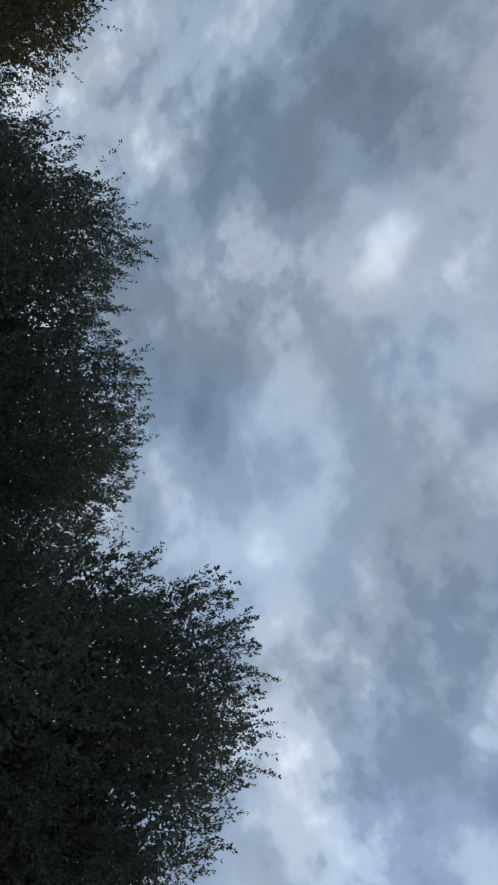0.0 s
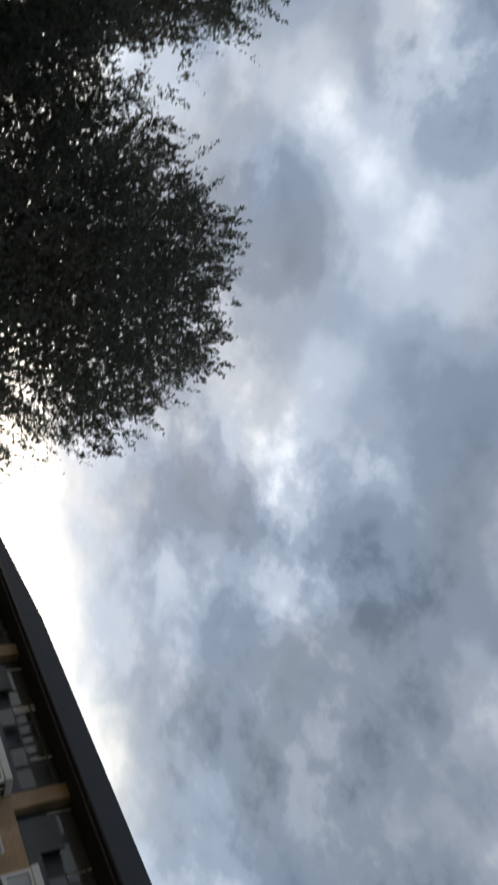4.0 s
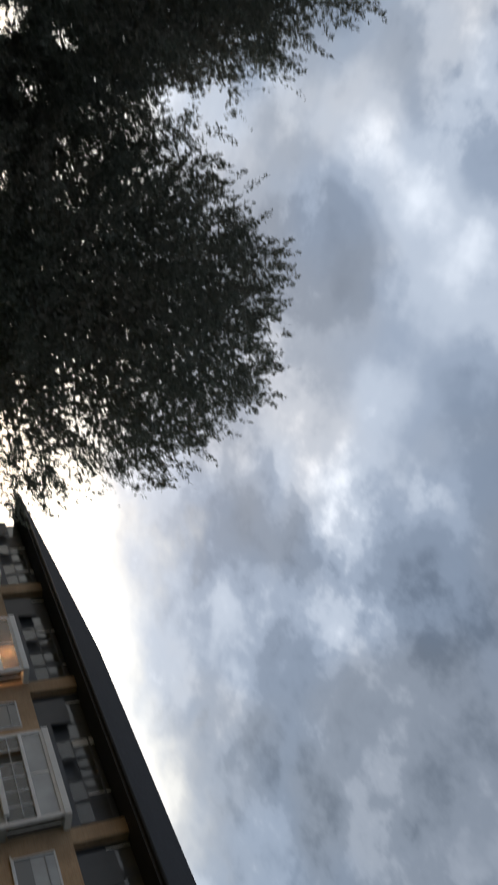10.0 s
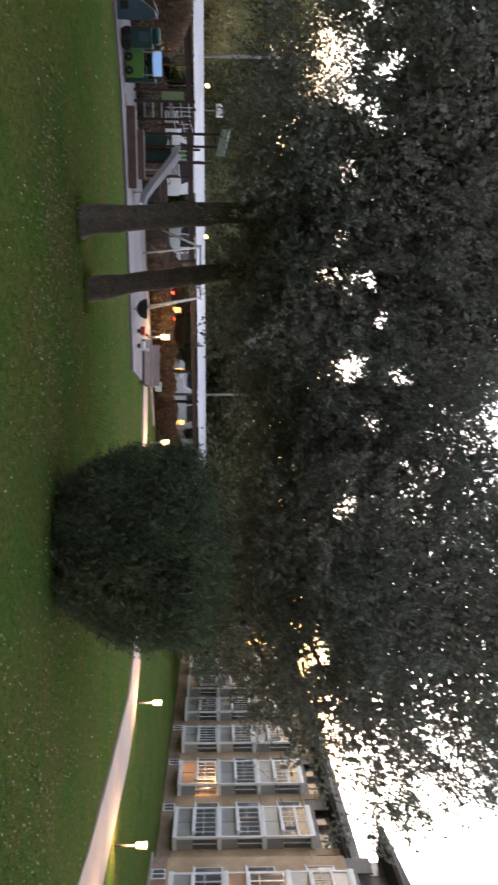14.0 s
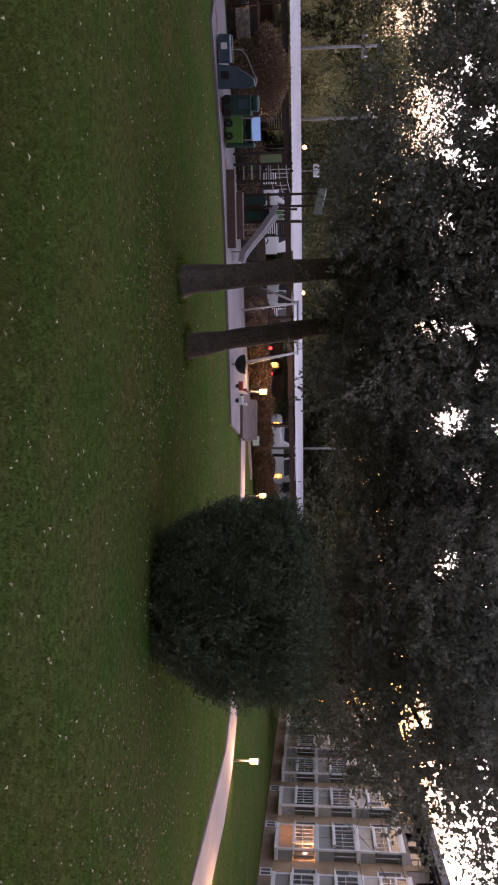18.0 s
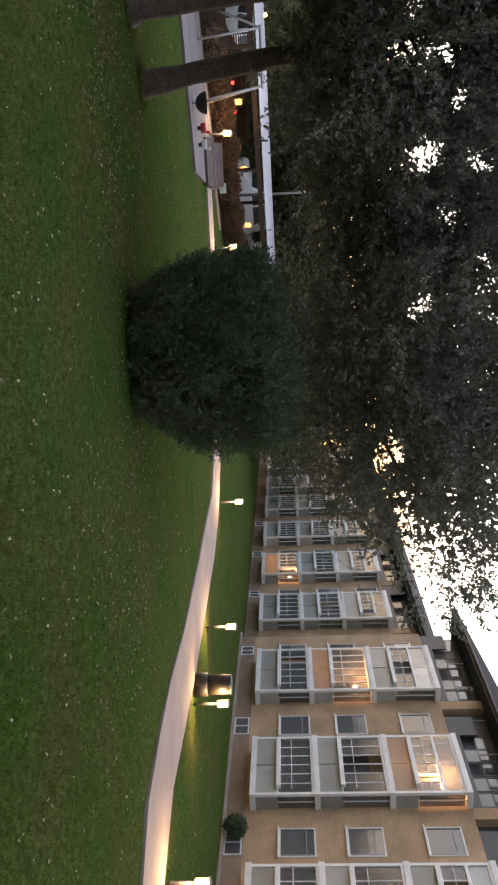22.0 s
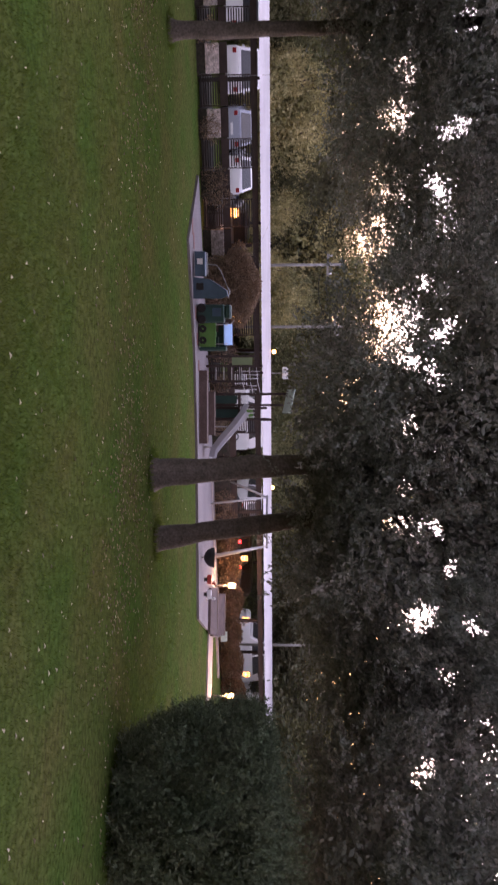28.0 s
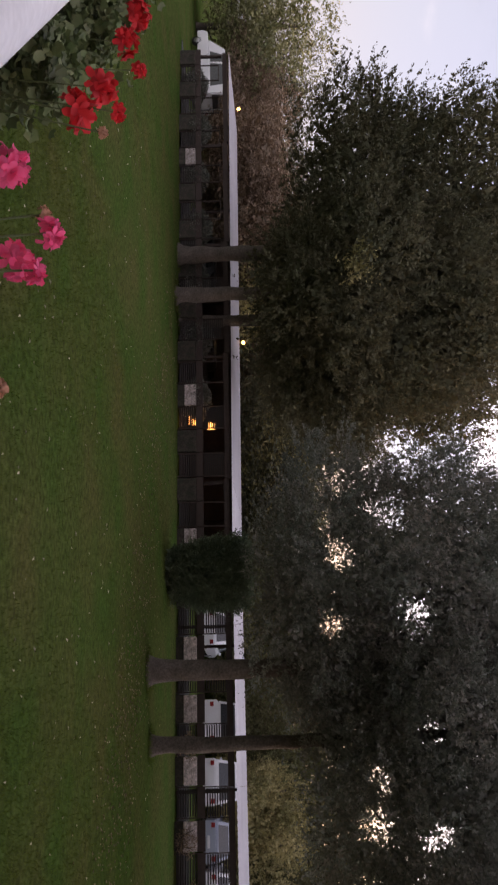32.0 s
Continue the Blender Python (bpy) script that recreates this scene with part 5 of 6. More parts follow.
    part("number_plate", boxes((-0.26, 0.26, -L / 2 - 0.012, -L / 2 + 0.01, 0.52, 0.63)), P_WHITE, ob)
    return ob


car("white estate car parked nose-in behind the carport", P_WHITE, 0.0, 10.5, 0, 1.95, 4.6, 2.0)
car("silver-blue hatchback parked behind the carport", P_SILVER, 2.45, 10.5, 0, 1.55)
car("blue-grey estate car parked under the carport", P_BLUE, 5.7, 2.8, 0, 1.55, 4.4)
car("white delivery van parked behind the carport", P_WHITE, -2.6, 10.5, 0, 1.95, 4.6, 1.9, van=True)
car("white hatchback parked beside a silver one", P_WHITE, 4.5, 10.5, 0, 1.5)
car("dark hatchback in the shade of the carport", P_DARK, 8.8, 2.8, 0, 1.48)
car("white estate car parked behind the carport", P_WHITE, 22.0, 9.4, 0, 1.75, 4.4)
car("white panel van parked side-on behind the slatted fence", P_WHITE, 16.8, 9.6, 90, 1.9, 3.9, 1.9, van=True)
car("dark car with glowing red tail lights", P_DARK, 20.25, 2.6, 0, 1.5, lit=True)
car("dark hatchback in the deep shade of the carport", P_DARK, 22.2, 2.8, 0, 1.50)
car("white camper van parked at the carport's end", P_WHITE, 32.2, 9.2, 90, 1.95, 4.2, 1.9, van=True)
car("white car parked beside a camper van", P_WHITE, 35.4, 9.2, 0, 1.6)
car("dark saloon under the unlit end of the carport", P_DARK, -18.6, 2.8, 0, 1.45)
car("dark estate under the unlit end of the carport", P_DARK, -24.5, 2.8, 90, 1.5)
car("white van parked behind the carport's far end", P_WHITE, -41.3, 7.5, 90, 2.05, 5.2, 1.9, van=True)

car("white car parked behind the carport beyond a clipped yew", P_WHITE, -6.9, 10.5, 0, 1.6)

# slatted wall lamps glowing under the carport
for s0, z0, w0 in ((4.98, 1.15, 0.16), (9.12, 1.16, 0.16), (20.4, 1.2, 0.14), (23.8, 1.22, 0.14), (27.05, 1.2, 0.14), (-14.3, 0.55, 0.22), (-14.0, 1.32, 0.16)):
    lamp = thing("carport_lamp", "warm glowing lamp behind vertical slats", "lamp", "lamps under the carport", m=LINE @ pose(s0, 0.35, z0))
    part("bulb", boxes((-w0, w0, 0.03, 0.06, -0.17, 0.17), bevel=0.01), M_LAMP_SMALL, lamp)
    for j in range(5):
        z = -0.17 + (j + 0.5) * 0.34 / 5
        part("slat", boxes((-w0 - 0.02, w0 + 0.02, -0.02, 0.02, z - 0.019, z + 0.019)), M_IRON, lamp)
    part("bracket", boxes((-0.02, 0.02, 0.06, 0.12, -z0, 0.20)), M_IRON, lamp)
    ld = bpy.data.lights.new("carport_light", "POINT")
    ld.energy, ld.color, ld.shadow_soft_size = 4.0, (1.0, 0.45, 0.15), 0.08
    new("carport_light", ld).matrix_world = LINE @ pose(s0, 0.22, z0)

# the fence's shrubs
def shrub(s0, d0, wide, high, label, seed, material, n=9000, leaf=0.11):
    ob = thing("shrub", label, "shrub", "shrubs along the fence", m=LINE @ pose(s0, d0, 0))
    r = random.Random(seed)
    for k in range(7):
        a = r.uniform(0, math.tau)
        bm = bmesh.new()
        tube(bm, [(0, 0, -0.05), (0.3 * wide * math.cos(a), 0.12 * math.sin(a), high * 0.5), (0.45 * wide * math.cos(a), 0.2 * math.sin(a), high * 0.9)], [0.03, 0.02, 0.008], 4)
        part("stem", bm, M_BARK, ob)
    g = np.random.default_rng(seed)
    v = unit(n) * (g.random(n) ** 0.4)[:, None]
    c = np.stack([v[:, 0] * wide / 2 * (1 + 0.2 * np.sin(5 * v[:, 2])), v[:, 1] * 0.45, np.maximum(high * (0.5 + 0.5 * v[:, 2]), 0.02)], -1)
    cr = new("crown", leaf_quads(c, v, leaf, "crown", material, 0.0))
    cr.parent = ob


shrub(7.4, -1.2, 2.9, 2.15, "brown-leaved shrub behind the play vehicles", 61, M_LEAF_BROWN, n=24000, leaf=0.085)
for k in range(9):
    shrub(18.6 + k * 1.8, -0.3, 2.2, 1.06 + 0.06 * (k % 3), "clipped reddish-brown hedge shrub along the carport", 162 + k, M_LEAF_HEDGE, n=5000)
for k in range(7):
    shrub(-32.5 + k * 2.9, -0.1, 2.0, 1.35 + 0.15 * (k % 2), "dark shrub growing through the fence", 72 + k, M_LEAF, n=5000)
for s0, h0 in ((3.6, 1.0), (4.2, 1.1), (10.2, 1.2), (11.6, 0.9), (13.4, 0.85), (15.2, 0.9), (16.8, 0.9), (17.6, 1.0), (-1.2, 0.8), (1.9, 0.75)):
    shrub(s0, -0.62, 0.95, h0, "straggling brown climber on the fence", 82 + int(s0 * 3), M_LEAF_BROWN, n=900, leaf=0.07)


# ---------------------------------------------------------------- path lamps, bin
M_POST = mat("lamp_post_steel", (0.16, 0.16, 0.16), rough=0.5, metal=0.6)
M_BIN = mat("dark_bin_metal", (0.05, 0.045, 0.04), rough=0.45, metal=0.4)


def path_lamp(x, y, watts=62.0):
    ob = thing("bollard_light", "short path light with a glowing warm head", "bollard light", "lights along the footpath", m=pose(x, y, 0))
    bm = bmesh.new()
    tube(bm, [(0, 0, -0.1), (0, 0, 0.66)], [0.045, 0.045], 10)
    part("post", bm, M_POST, ob)
    bm = bmesh.new()
    tube(bm, [(0, 0, 0.66), (0, 0, 0.95)], [0.095, 0.105], 14)
    part("glass", bm, M_LAMP, ob)
    bm = bmesh.new()
    tube(bm, [(0, 0, 0.95), (0, 0, 0.98), (0, 0, 1.02)], [0.14, 0.14, 0.03], 14)
    part("cap", bm, M_POST, ob)
    for k in range(4):
        a = k * math.pi / 2 + 0.4
        part("guard", boxes((-0.006, 0.006, -0.006, 0.006, 0.64, 0.96)), M_POST, ob, m=Matrix.Translation((0.115 * math.cos(a), 0.115 * math.sin(a), 0)))
    ld = bpy.data.lights.new("path_light", "POINT")
    ld.energy, ld.color, ld.shadow_soft_size = watts, (1.0, 0.60, 0.26), 0.10
    lo = new("path_light", ld)
    lo.location = (x - 0.15, y - 0.15, 0.80)
    return ob


for x, y in ((11.95, 31.2), (13.75, 24.4), (13.95, 20.4), (14.0, 14.05)):
    path_lamp(x, y)
for x, y in ((-2.27, 35.9), (2.25, 35.9)):
    path_lamp(x, y, 40.0)

bin_ = thing("litter_bin", "dark cylindrical litter bin on a wider base beside the path", "bin", m=pose(13.55, 20.75, 0))
bm = bmesh.new()
tube(bm, [(0, 0, -0.05), (0, 0, 0.36), (0, 0, 0.38)], [0.34, 0.34, 0.30], 20)
part("base", bm, M_BIN, bin_)
bm = bmesh.new()
tube(bm, [(0, 0, 0.38), (0, 0, 0.98), (0, 0, 1.04)], [0.28, 0.29, 0.25], 20)
part("drum", bm, M_BIN, bin_)
bm = bmesh.new()
tube(bm, [(0, 0, 1.03), (0, 0, 1.06)], [0.30, 0.29], 20)
part("rim", bm, M_POST, bin_)
shr = thing("shrub", "small dark shrub against the building's foot", "shrub", m=pose(22.2, 24.9, 0))
cr = new("crown", leaf_quads(unit(3500) * 0.42 * rng.random((3500, 1)) ** 0.4 + [0, 0, 0.5], unit(3500), 0.1, "crown", M_YEW))
cr.parent = shr
bm = bmesh.new()
tube(bm, [(0, 0, -0.05), (0.05, 0, 0.5)], [0.04, 0.02], 5)
part("stem", bm, M_BARK, shr)
tagged(part("kerb", boxes((22.3, 22.45, 9.0, 39.0, -0.1, 0.10)), M_PATH), "pale concrete edging along the building", "kerb", kind="structure")


# ---------------------------------------------------------------- poles and street lamps beyond
M_POLE = mat("weathered_pole", (0.30, 0.29, 0.27), rough=0.9, var=0.3, vscale=3)
tops = []
for s0, d0, h0 in ((8.4, 7, 5.75), (11.4, 7, 6.15), (30.4, 7, 5.2)):
    q = on_line(s0, d0)
    pole = thing("utility_pole", "weathered pale utility pole with a cross arm", "utility pole", "poles behind the carport", m=Matrix.Translation(q))
    bm = bmesh.new()
    tube(bm, [(0, 0, -0.2), (0, 0, h0)], [0.08, 0.065], 8)
    part("post", bm, M_POLE, pole)
    part("cross_arm", boxes((-0.5, 0.5, -0.05, 0.05, h0 - 0.75, h0 - 0.65)), M_POLE, pole, m=Matrix.Rotation(math.atan2(U.y, U.x), 4, "Z"))
    for x in (-0.42, 0.42):
        bm = bmesh.new()
        tube(bm, [(x, 0, h0 - 0.65), (x, 0, h0 - 0.5)], [0.035, 0.03], 6)
        part("insulator", bm, M_WHITE, pole, m=Matrix.Rotation(math.atan2(U.y, U.x), 4, "Z"))
    tops.append((q, h0))
wire = thing("overhead_wire", "thin sagging overhead wires between poles", "wires")
for (qa, ha), (qb, hb) in ((tops[0], tops[1]), (tops[1], tops[2])):
    for dz in (-0.5, -0.9):
        bm = bmesh.new()
        pts = []
        for k in range(13):
            t = k / 12
            p = qa.lerp(qb, t)
            pts.append((p.x, p.y, (ha + (hb - ha) * t) + dz - 1.6 * t * (1 - t)))
        tube(bm, pts, [0.012] * 13, 4)
        part("strand", bm, M_IRON, wire)
for s0, d0, z0, h in ((19.9, 6.5, 2.35, 0), (12.5, 6.5, 2.45, 0), (-21.0, 5.8, 2.66, 0), (-36.6, 5.8, 2.75, 0)):
    q = on_line(s0, d0)
    lamp = thing("street_lamp", "street lamp with a small glowing warm head", "street lamp", "lamps behind the carport", m=Matrix.Translation(q))
    bm = bmesh.new()
    tube(bm, [(0, 0, -0.1), (0, 0, z0 - 0.05)], [0.05, 0.04], 8)
    part("post", bm, M_POST, lamp)
    bm = bmesh.new()
    bmesh.ops.create_icosphere(bm, subdivisions=2, radius=0.10)
    part("globe", bm, M_LAMP, lamp, m=Matrix.Translation((0, 0, z0 + 0.08)))
q = on_line(13.6, 6.5)
fl = thing("floodlight", "pair of white floodlights on a thin mast", "floodlight", m=Matrix.Translation(q))
bm = bmesh.new()
tube(bm, [(0, 0, -0.1), (0, 0, 2.95)], [0.03, 0.025], 8)
part("mast", bm, M_POLE, fl)
for x in (-0.16, 0.16):
    part("lamp_head", boxes((x - 0.12, x + 0.12, -0.14, 0.1, 2.92, 3.22), bevel=0.03), M_WHITE, fl)


# ---------------------------------------------------------------- playground
M_GREEN = mat("bright_green_panel", (0.10, 0.26, 0.06), rough=0.5, var=0.2, vscale=3)
M_DKGREEN = mat("dark_green_panel", (0.02, 0.07, 0.06), rough=0.5, var=0.25, vscale=3)
M_BLUE = mat("slate_blue_panel", (0.055, 0.105, 0.155), rough=0.5, var=0.3, vscale=2.5)
M_SKYBLUE = mat("light_blue_roof", (0.24, 0.45, 0.72), rough=0.45, var=0.1, vscale=3)
M_STEEL = mat("slide_steel", (0.50, 0.51, 0.55), rough=0.35, metal=0.6, var=0.15, vscale=2)
M_TUBE = mat("galvanised_tube", (0.45, 0.45, 0.45), rough=0.5, metal=0.4, var=0.15)
M_BROWN = mat("brown_timber", (0.135, 0.095, 0.085), rough=0.85, var=0.3, vscale=4, grain=0.2, gscale=20)
M_RED = mat("red_panel", (0.42, 0.05, 0.035), rough=0.5, var=0.15)
M_SAGE = mat("sage_green_panel", (0.24, 0.33, 0.17), rough=0.6, var=0.2, vscale=3)
M_MINT = mat("mint_sheet", (0.60, 0.76, 0.68), rough=0.5, var=0.2, vscale=3)


def facing(x, y):
    """A pose on the paving whose -y side is turned to the camera."""
    return pose(x, y, 0.055, 0, 0, math.degrees(math.atan2(-x, y)))


def turned_y(bm):
    bmesh.ops.rotate(bm, verts=bm.verts, cent=(0, 0, 0), matrix=Matrix.Rotation(math.pi / 2, 3, "Z"))
    return bm


# play tractor, seen from its side: x runs along it
tr = thing("play_tractor", "bright green play tractor with a light blue canopy", "play vehicle", "play vehicles", m=facing(-10.25, 26.95))
part("body", boxes((-0.42, 0.40, -0.22, 0.22, 0.04, 0.62), bevel=0.03), M_GREEN, tr)
part("tail_frame", boxes((0.40, 0.54, -0.24, 0.24, 0.04, 0.98), bevel=0.03), M_DKGREEN, tr, "dark green tail frame")
part("nose", boxes((-0.50, -0.42, -0.2, 0.2, 0.10, 0.58), bevel=0.02), M_DKGREEN, tr)
part("back_panel", boxes((-0.36, 0.40, 0.17, 0.20, 0.62, 0.94), bevel=0.01), M_DKGREEN, tr, "dark green back panel")
part("bonnet", boxes((0.05, 0.44, -0.18, 0.18, 0.62, 0.70), bevel=0.02), M_DKGREEN, tr)
for x in (-0.22, 0.17):
    for y in (-0.24, 0.24):
        bm = turned_y(lathe_x(bmesh.new(), [(-0.03, 0.11), (-0.02, 0.13), (0.02, 0.13), (0.03, 0.11)]))
        wh = part("wheel", bm, M_TYRE, tr, m=Matrix.Translation((x, y, 0.17)))
        part("hub", turned_y(lathe_x(bmesh.new(), [(-0.036, 0.03), (-0.034, 0.035), (0.034, 0.035), (0.036, 0.03)], 10)), M_GREEN, wh)
for x in (-0.36, 0.30):
    for y in (-0.19, 0.19):
        bm = bmesh.new()
        tube(bm, [(x, y, 0.6), (x, y, 1.02)], [0.02, 0.02], 6)
        part("canopy_post", bm, M_TUBE, tr)
part("seat", boxes((-0.34, -0.12, -0.16, 0.16, 0.62, 0.68), (-0.36, -0.31, -0.16, 0.16, 0.68, 0.92), bevel=0.015), M_BROWN, tr)
bm = bmesh.new()
tube(bm, [(0.05, 0, 0.68), (-0.02, 0, 0.84)], [0.015, 0.015], 6)
part("steering_column", bm, M_IRON, tr)
bm = slab_from([(-0.38, -0.25), (0.34, -0.25), (0.34, 0.25), (-0.38, 0.25)], 1.0, 1.04)
bmesh.ops.rotate(bm, verts=bm.verts, cent=(0, 0, 1.02), matrix=Matrix.Rotation(radians(30), 3, "X"))
part("canopy", bm, M_SKYBLUE, tr, "tilted light blue canopy")

# dark green play wagon
wg = thing("play_wagon", "dark green play wagon with black wheels", "play vehicle", "play vehicles", m=facing(-10.75, 26.2))
part("body", boxes((-0.30, 0.32, -0.25, 0.25, 0.04, 0.95), bevel=0.04), M_DKGREEN, wg)
part("hood", boxes((-0.30, 0.20, -0.22, 0.22, 0.95, 1.18), bevel=0.06), M_DKGREEN, wg)
part("window", boxes((-0.18, 0.10, -0.262, -0.252, 0.55, 0.85)), M_BLUE, wg)
for x in (-0.18, 0.20):
    for y in (-0.27, 0.27):
        part("wheel", turned_y(lathe_x(bmesh.new(), [(-0.03, 0.12), (-0.02, 0.15), (0.02, 0.15), (0.03, 0.12)])), M_TYRE, wg, m=Matrix.Translation((x, y, 0.19)))
bm = bmesh.new()
tube(bm, [(0.30, -0.2, 0.9), (0.36, -0.2, 1.15), (0.24, -0.2, 1.28)], [0.018] * 3, 6)
part("grab_rail", bm, M_TUBE, wg)

# slate-blue play truck: cab panel, low bed, bent rail
tk = thing("play_truck", "slate-blue play truck with a low bed and bent grab rail", "play vehicle", "play vehicles", m=facing(-11.25, 25.2))
bm = bmesh.new()
prof = [(0.36, 0.0), (-0.34, 0.0), (-0.26, 0.55), (0.10, 1.08), (0.28, 1.12), (0.36, 0.9)]
a = [bm.verts.new((x, -0.28, z)) for x, z in prof]
b = [bm.verts.new((x, 0.28, z)) for x, z in prof]
bm.faces.new(a)
bm.faces.new(list(reversed(b)))
for i in range(len(prof)):
    j = (i + 1) % len(prof)
    bm.faces.new((a[i], b[i], b[j], a[j]))
part("cab", bm, M_BLUE, tk)
part("bed", boxes((-1.15, -0.36, -0.28, 0.28, 0.06, 0.40), bevel=0.02), M_BLUE, tk)
part("panel", boxes((-0.92, -0.74, -0.295, -0.284, 0.14, 0.32)), M_WHITE, tk)
part("round_hole", boxes((-0.14, 0.08, -0.292, -0.284, 0.10, 0.34), bevel=0.003), M_IRON, tk)
bm = bmesh.new()
tube(bm, [(-1.1, -0.25, 0.40), (-1.1, -0.25, 0.48), (-0.36, -0.25, 0.48)], [0.016] * 3, 6)
part("side_rail", bm, M_TUBE, tk)
bm = bmesh.new()
tube(bm, [(-0.75, 0.2, 0.40), (-0.72, 0.2, 0.72), (-0.55, 0.2, 0.86), (-0.1, 0.2, 1.05), (0.16, 0.2, 1.16), (0.34, 0.2, 1.10)], [0.018] * 6, 6)
part("grab_rail", bm, M_TUBE, tk)

# climbing frame with steel slide and small roof
cf = thing("climbing_frame", "dark timber climbing frame with a steel slide and mint roof", "climbing frame", m=facing(-9.0, 30.6))
for x, y, h in ((-1.65, -0.3, 1.86), (-1.28, -0.3, 2.15), (-1.05, 0.5, 2.15), (-0.70, -0.3, 1.95), (-0.22, -0.5, 3.25), (0.20, -0.5, 2.95), (-0.22, 0.5, 3.10), (0.32, 0.5, 2.3), (0.75, -0.5, 2.5), (0.75, 0.5, 2.4), (1.22, -0.3, 1.5)):
    part("post", boxes((-0.045, 0.045, -0.045, 0.045, -0.1, h), bevel=0.008), M_WOOD_DARK, cf, m=Matrix.Translation((x, y, 0)))
part("platform", boxes((-0.28, 0.82, -0.52, 0.52, 1.22, 1.30)), M_WOOD_DARK, cf)
part("panel", boxes((-1.62, -1.30, -0.33, -0.28, 0.98, 1.75), bevel=0.01), M_SAGE, cf, "pale sage-green panel")
part("panel", boxes((-0.16, 0.14, -0.53, -0.50, 0.10, 1.18), bevel=0.01), M_DKGREEN, cf, "dark green panel below the platform")
part("panel", boxes((0.26, 0.70, 0.50, 0.53, 0.30, 1.18), bevel=0.01), M_DKGREEN, cf)
part("panel", boxes((0.36, 0.72, 0.46, 0.50, 1.32, 1.75), bevel=0.01), M_GREEN, cf)
for z in (0.35, 0.65, 0.95, 1.25):
    part("rung", boxes((-1.26, -0.72, -0.32, -0.28, z, z + 0.04)), M_TUBE, cf)
for k in range(7):
    bm = bmesh.new()
    tube(bm, [(-1.1 + k * 0.14, 0.1, 1.30 + 0.05 * k), (-1.1 + k * 0.14, 0.1, 2.02 - 0.02 * k)], [0.012, 0.012], 5)
    part("net_rope", bm, M_WHITE, cf)
for z in (1.42, 1.72, 2.0):
    bm = bmesh.new()
    tube(bm, [(-1.25, 0.1, z - 0.1), (-0.7, 0.1, z - 0.06), (-0.22, 0.1, z + 0.06)], [0.012] * 3, 5)
    part("net_rope", bm, M_WHITE, cf)
for x in (-0.10, 0.05, 0.20, 0.35, 0.50, 0.65):
    part("baluster", boxes((x - 0.014, x + 0.014, -0.5, -0.47, 1.32, 1.85)), M_WHITE, cf)
part("handrail", boxes((-0.22, 0.75, -0.51, -0.46, 1.85, 1.91)), M_WOOD_DARK, cf)
bm = slab_from([(-0.40, -1.15), (0.50, -1.15), (0.50, -0.62), (-0.40, -0.62)], 3.0, 3.03)
bmesh.ops.rotate(bm, verts=bm.verts, cent=(0, -0.62, 3.0), matrix=Matrix.Rotation(radians(-32), 3, "X") @ Matrix.Rotation(radians(14), 3, "Y"))
part("roof", bm, M_MINT, cf, "tilted mint-coloured roof sheet")
for x0 in (-0.38, -0.10, 0.18, 0.46):
    bm = boxes((x0, x0 + 0.05, -1.17, -0.60, 3.032, 3.06))
    bmesh.ops.rotate(bm, verts=bm.verts, cent=(0, -0.62, 3.0), matrix=Matrix.Rotation(radians(-32), 3, "X") @ Matrix.Rotation(radians(14), 3, "Y"))
    part("batten", bm, M_DKGREEN, cf)
# slide chute from the platform down along +x
sl = bmesh.new()
pts = [(0.30, -0.75, 1.52), (0.55, -0.9, 1.38), (1.0, -1.05, 1.02), (1.5, -1.2, 0.58), (1.85, -1.3, 0.32), (2.15, -1.38, 0.26)]
rows = []
for i, p in enumerate(pts):
    d = (Vector(pts[min(i + 1, 5)]) - Vector(pts[max(i - 1, 0)])).normalized()
    side = d.cross(Vector((0, 0, 1))).normalized()
    upv = side.cross(d)
    q = Vector(p)
    rows.append([sl.verts.new(q + side * w + upv * h) for w, h in ((-0.30, 0.16), (-0.25, 0.0), (0.25, 0.0), (0.30, 0.16), (0.33, 0.16), (0.28, -0.05), (-0.28, -0.05), (-0.33, 0.16))])
for r0, r1 in zip(rows, rows[1:]):
    for k in range(8):
        sl.faces.new((r0[k], r0[(k + 1) % 8], r1[(k + 1) % 8], r1[k]))
for rr in (rows[0], rows[-1]):
    sl.faces.new(rr)
part("slide", sl, M_STEEL, cf, "pale steel slide chute")
for p in ((1.0, -1.05), (1.75, -1.27)):
    bm = bmesh.new()
    tube(bm, [(p[0], p[1], -0.05), (p[0], p[1], 0.95 if p[0] < 1.2 else 0.36)], [0.025, 0.025], 6)
    part("slide_leg", bm, M_TUBE, cf)

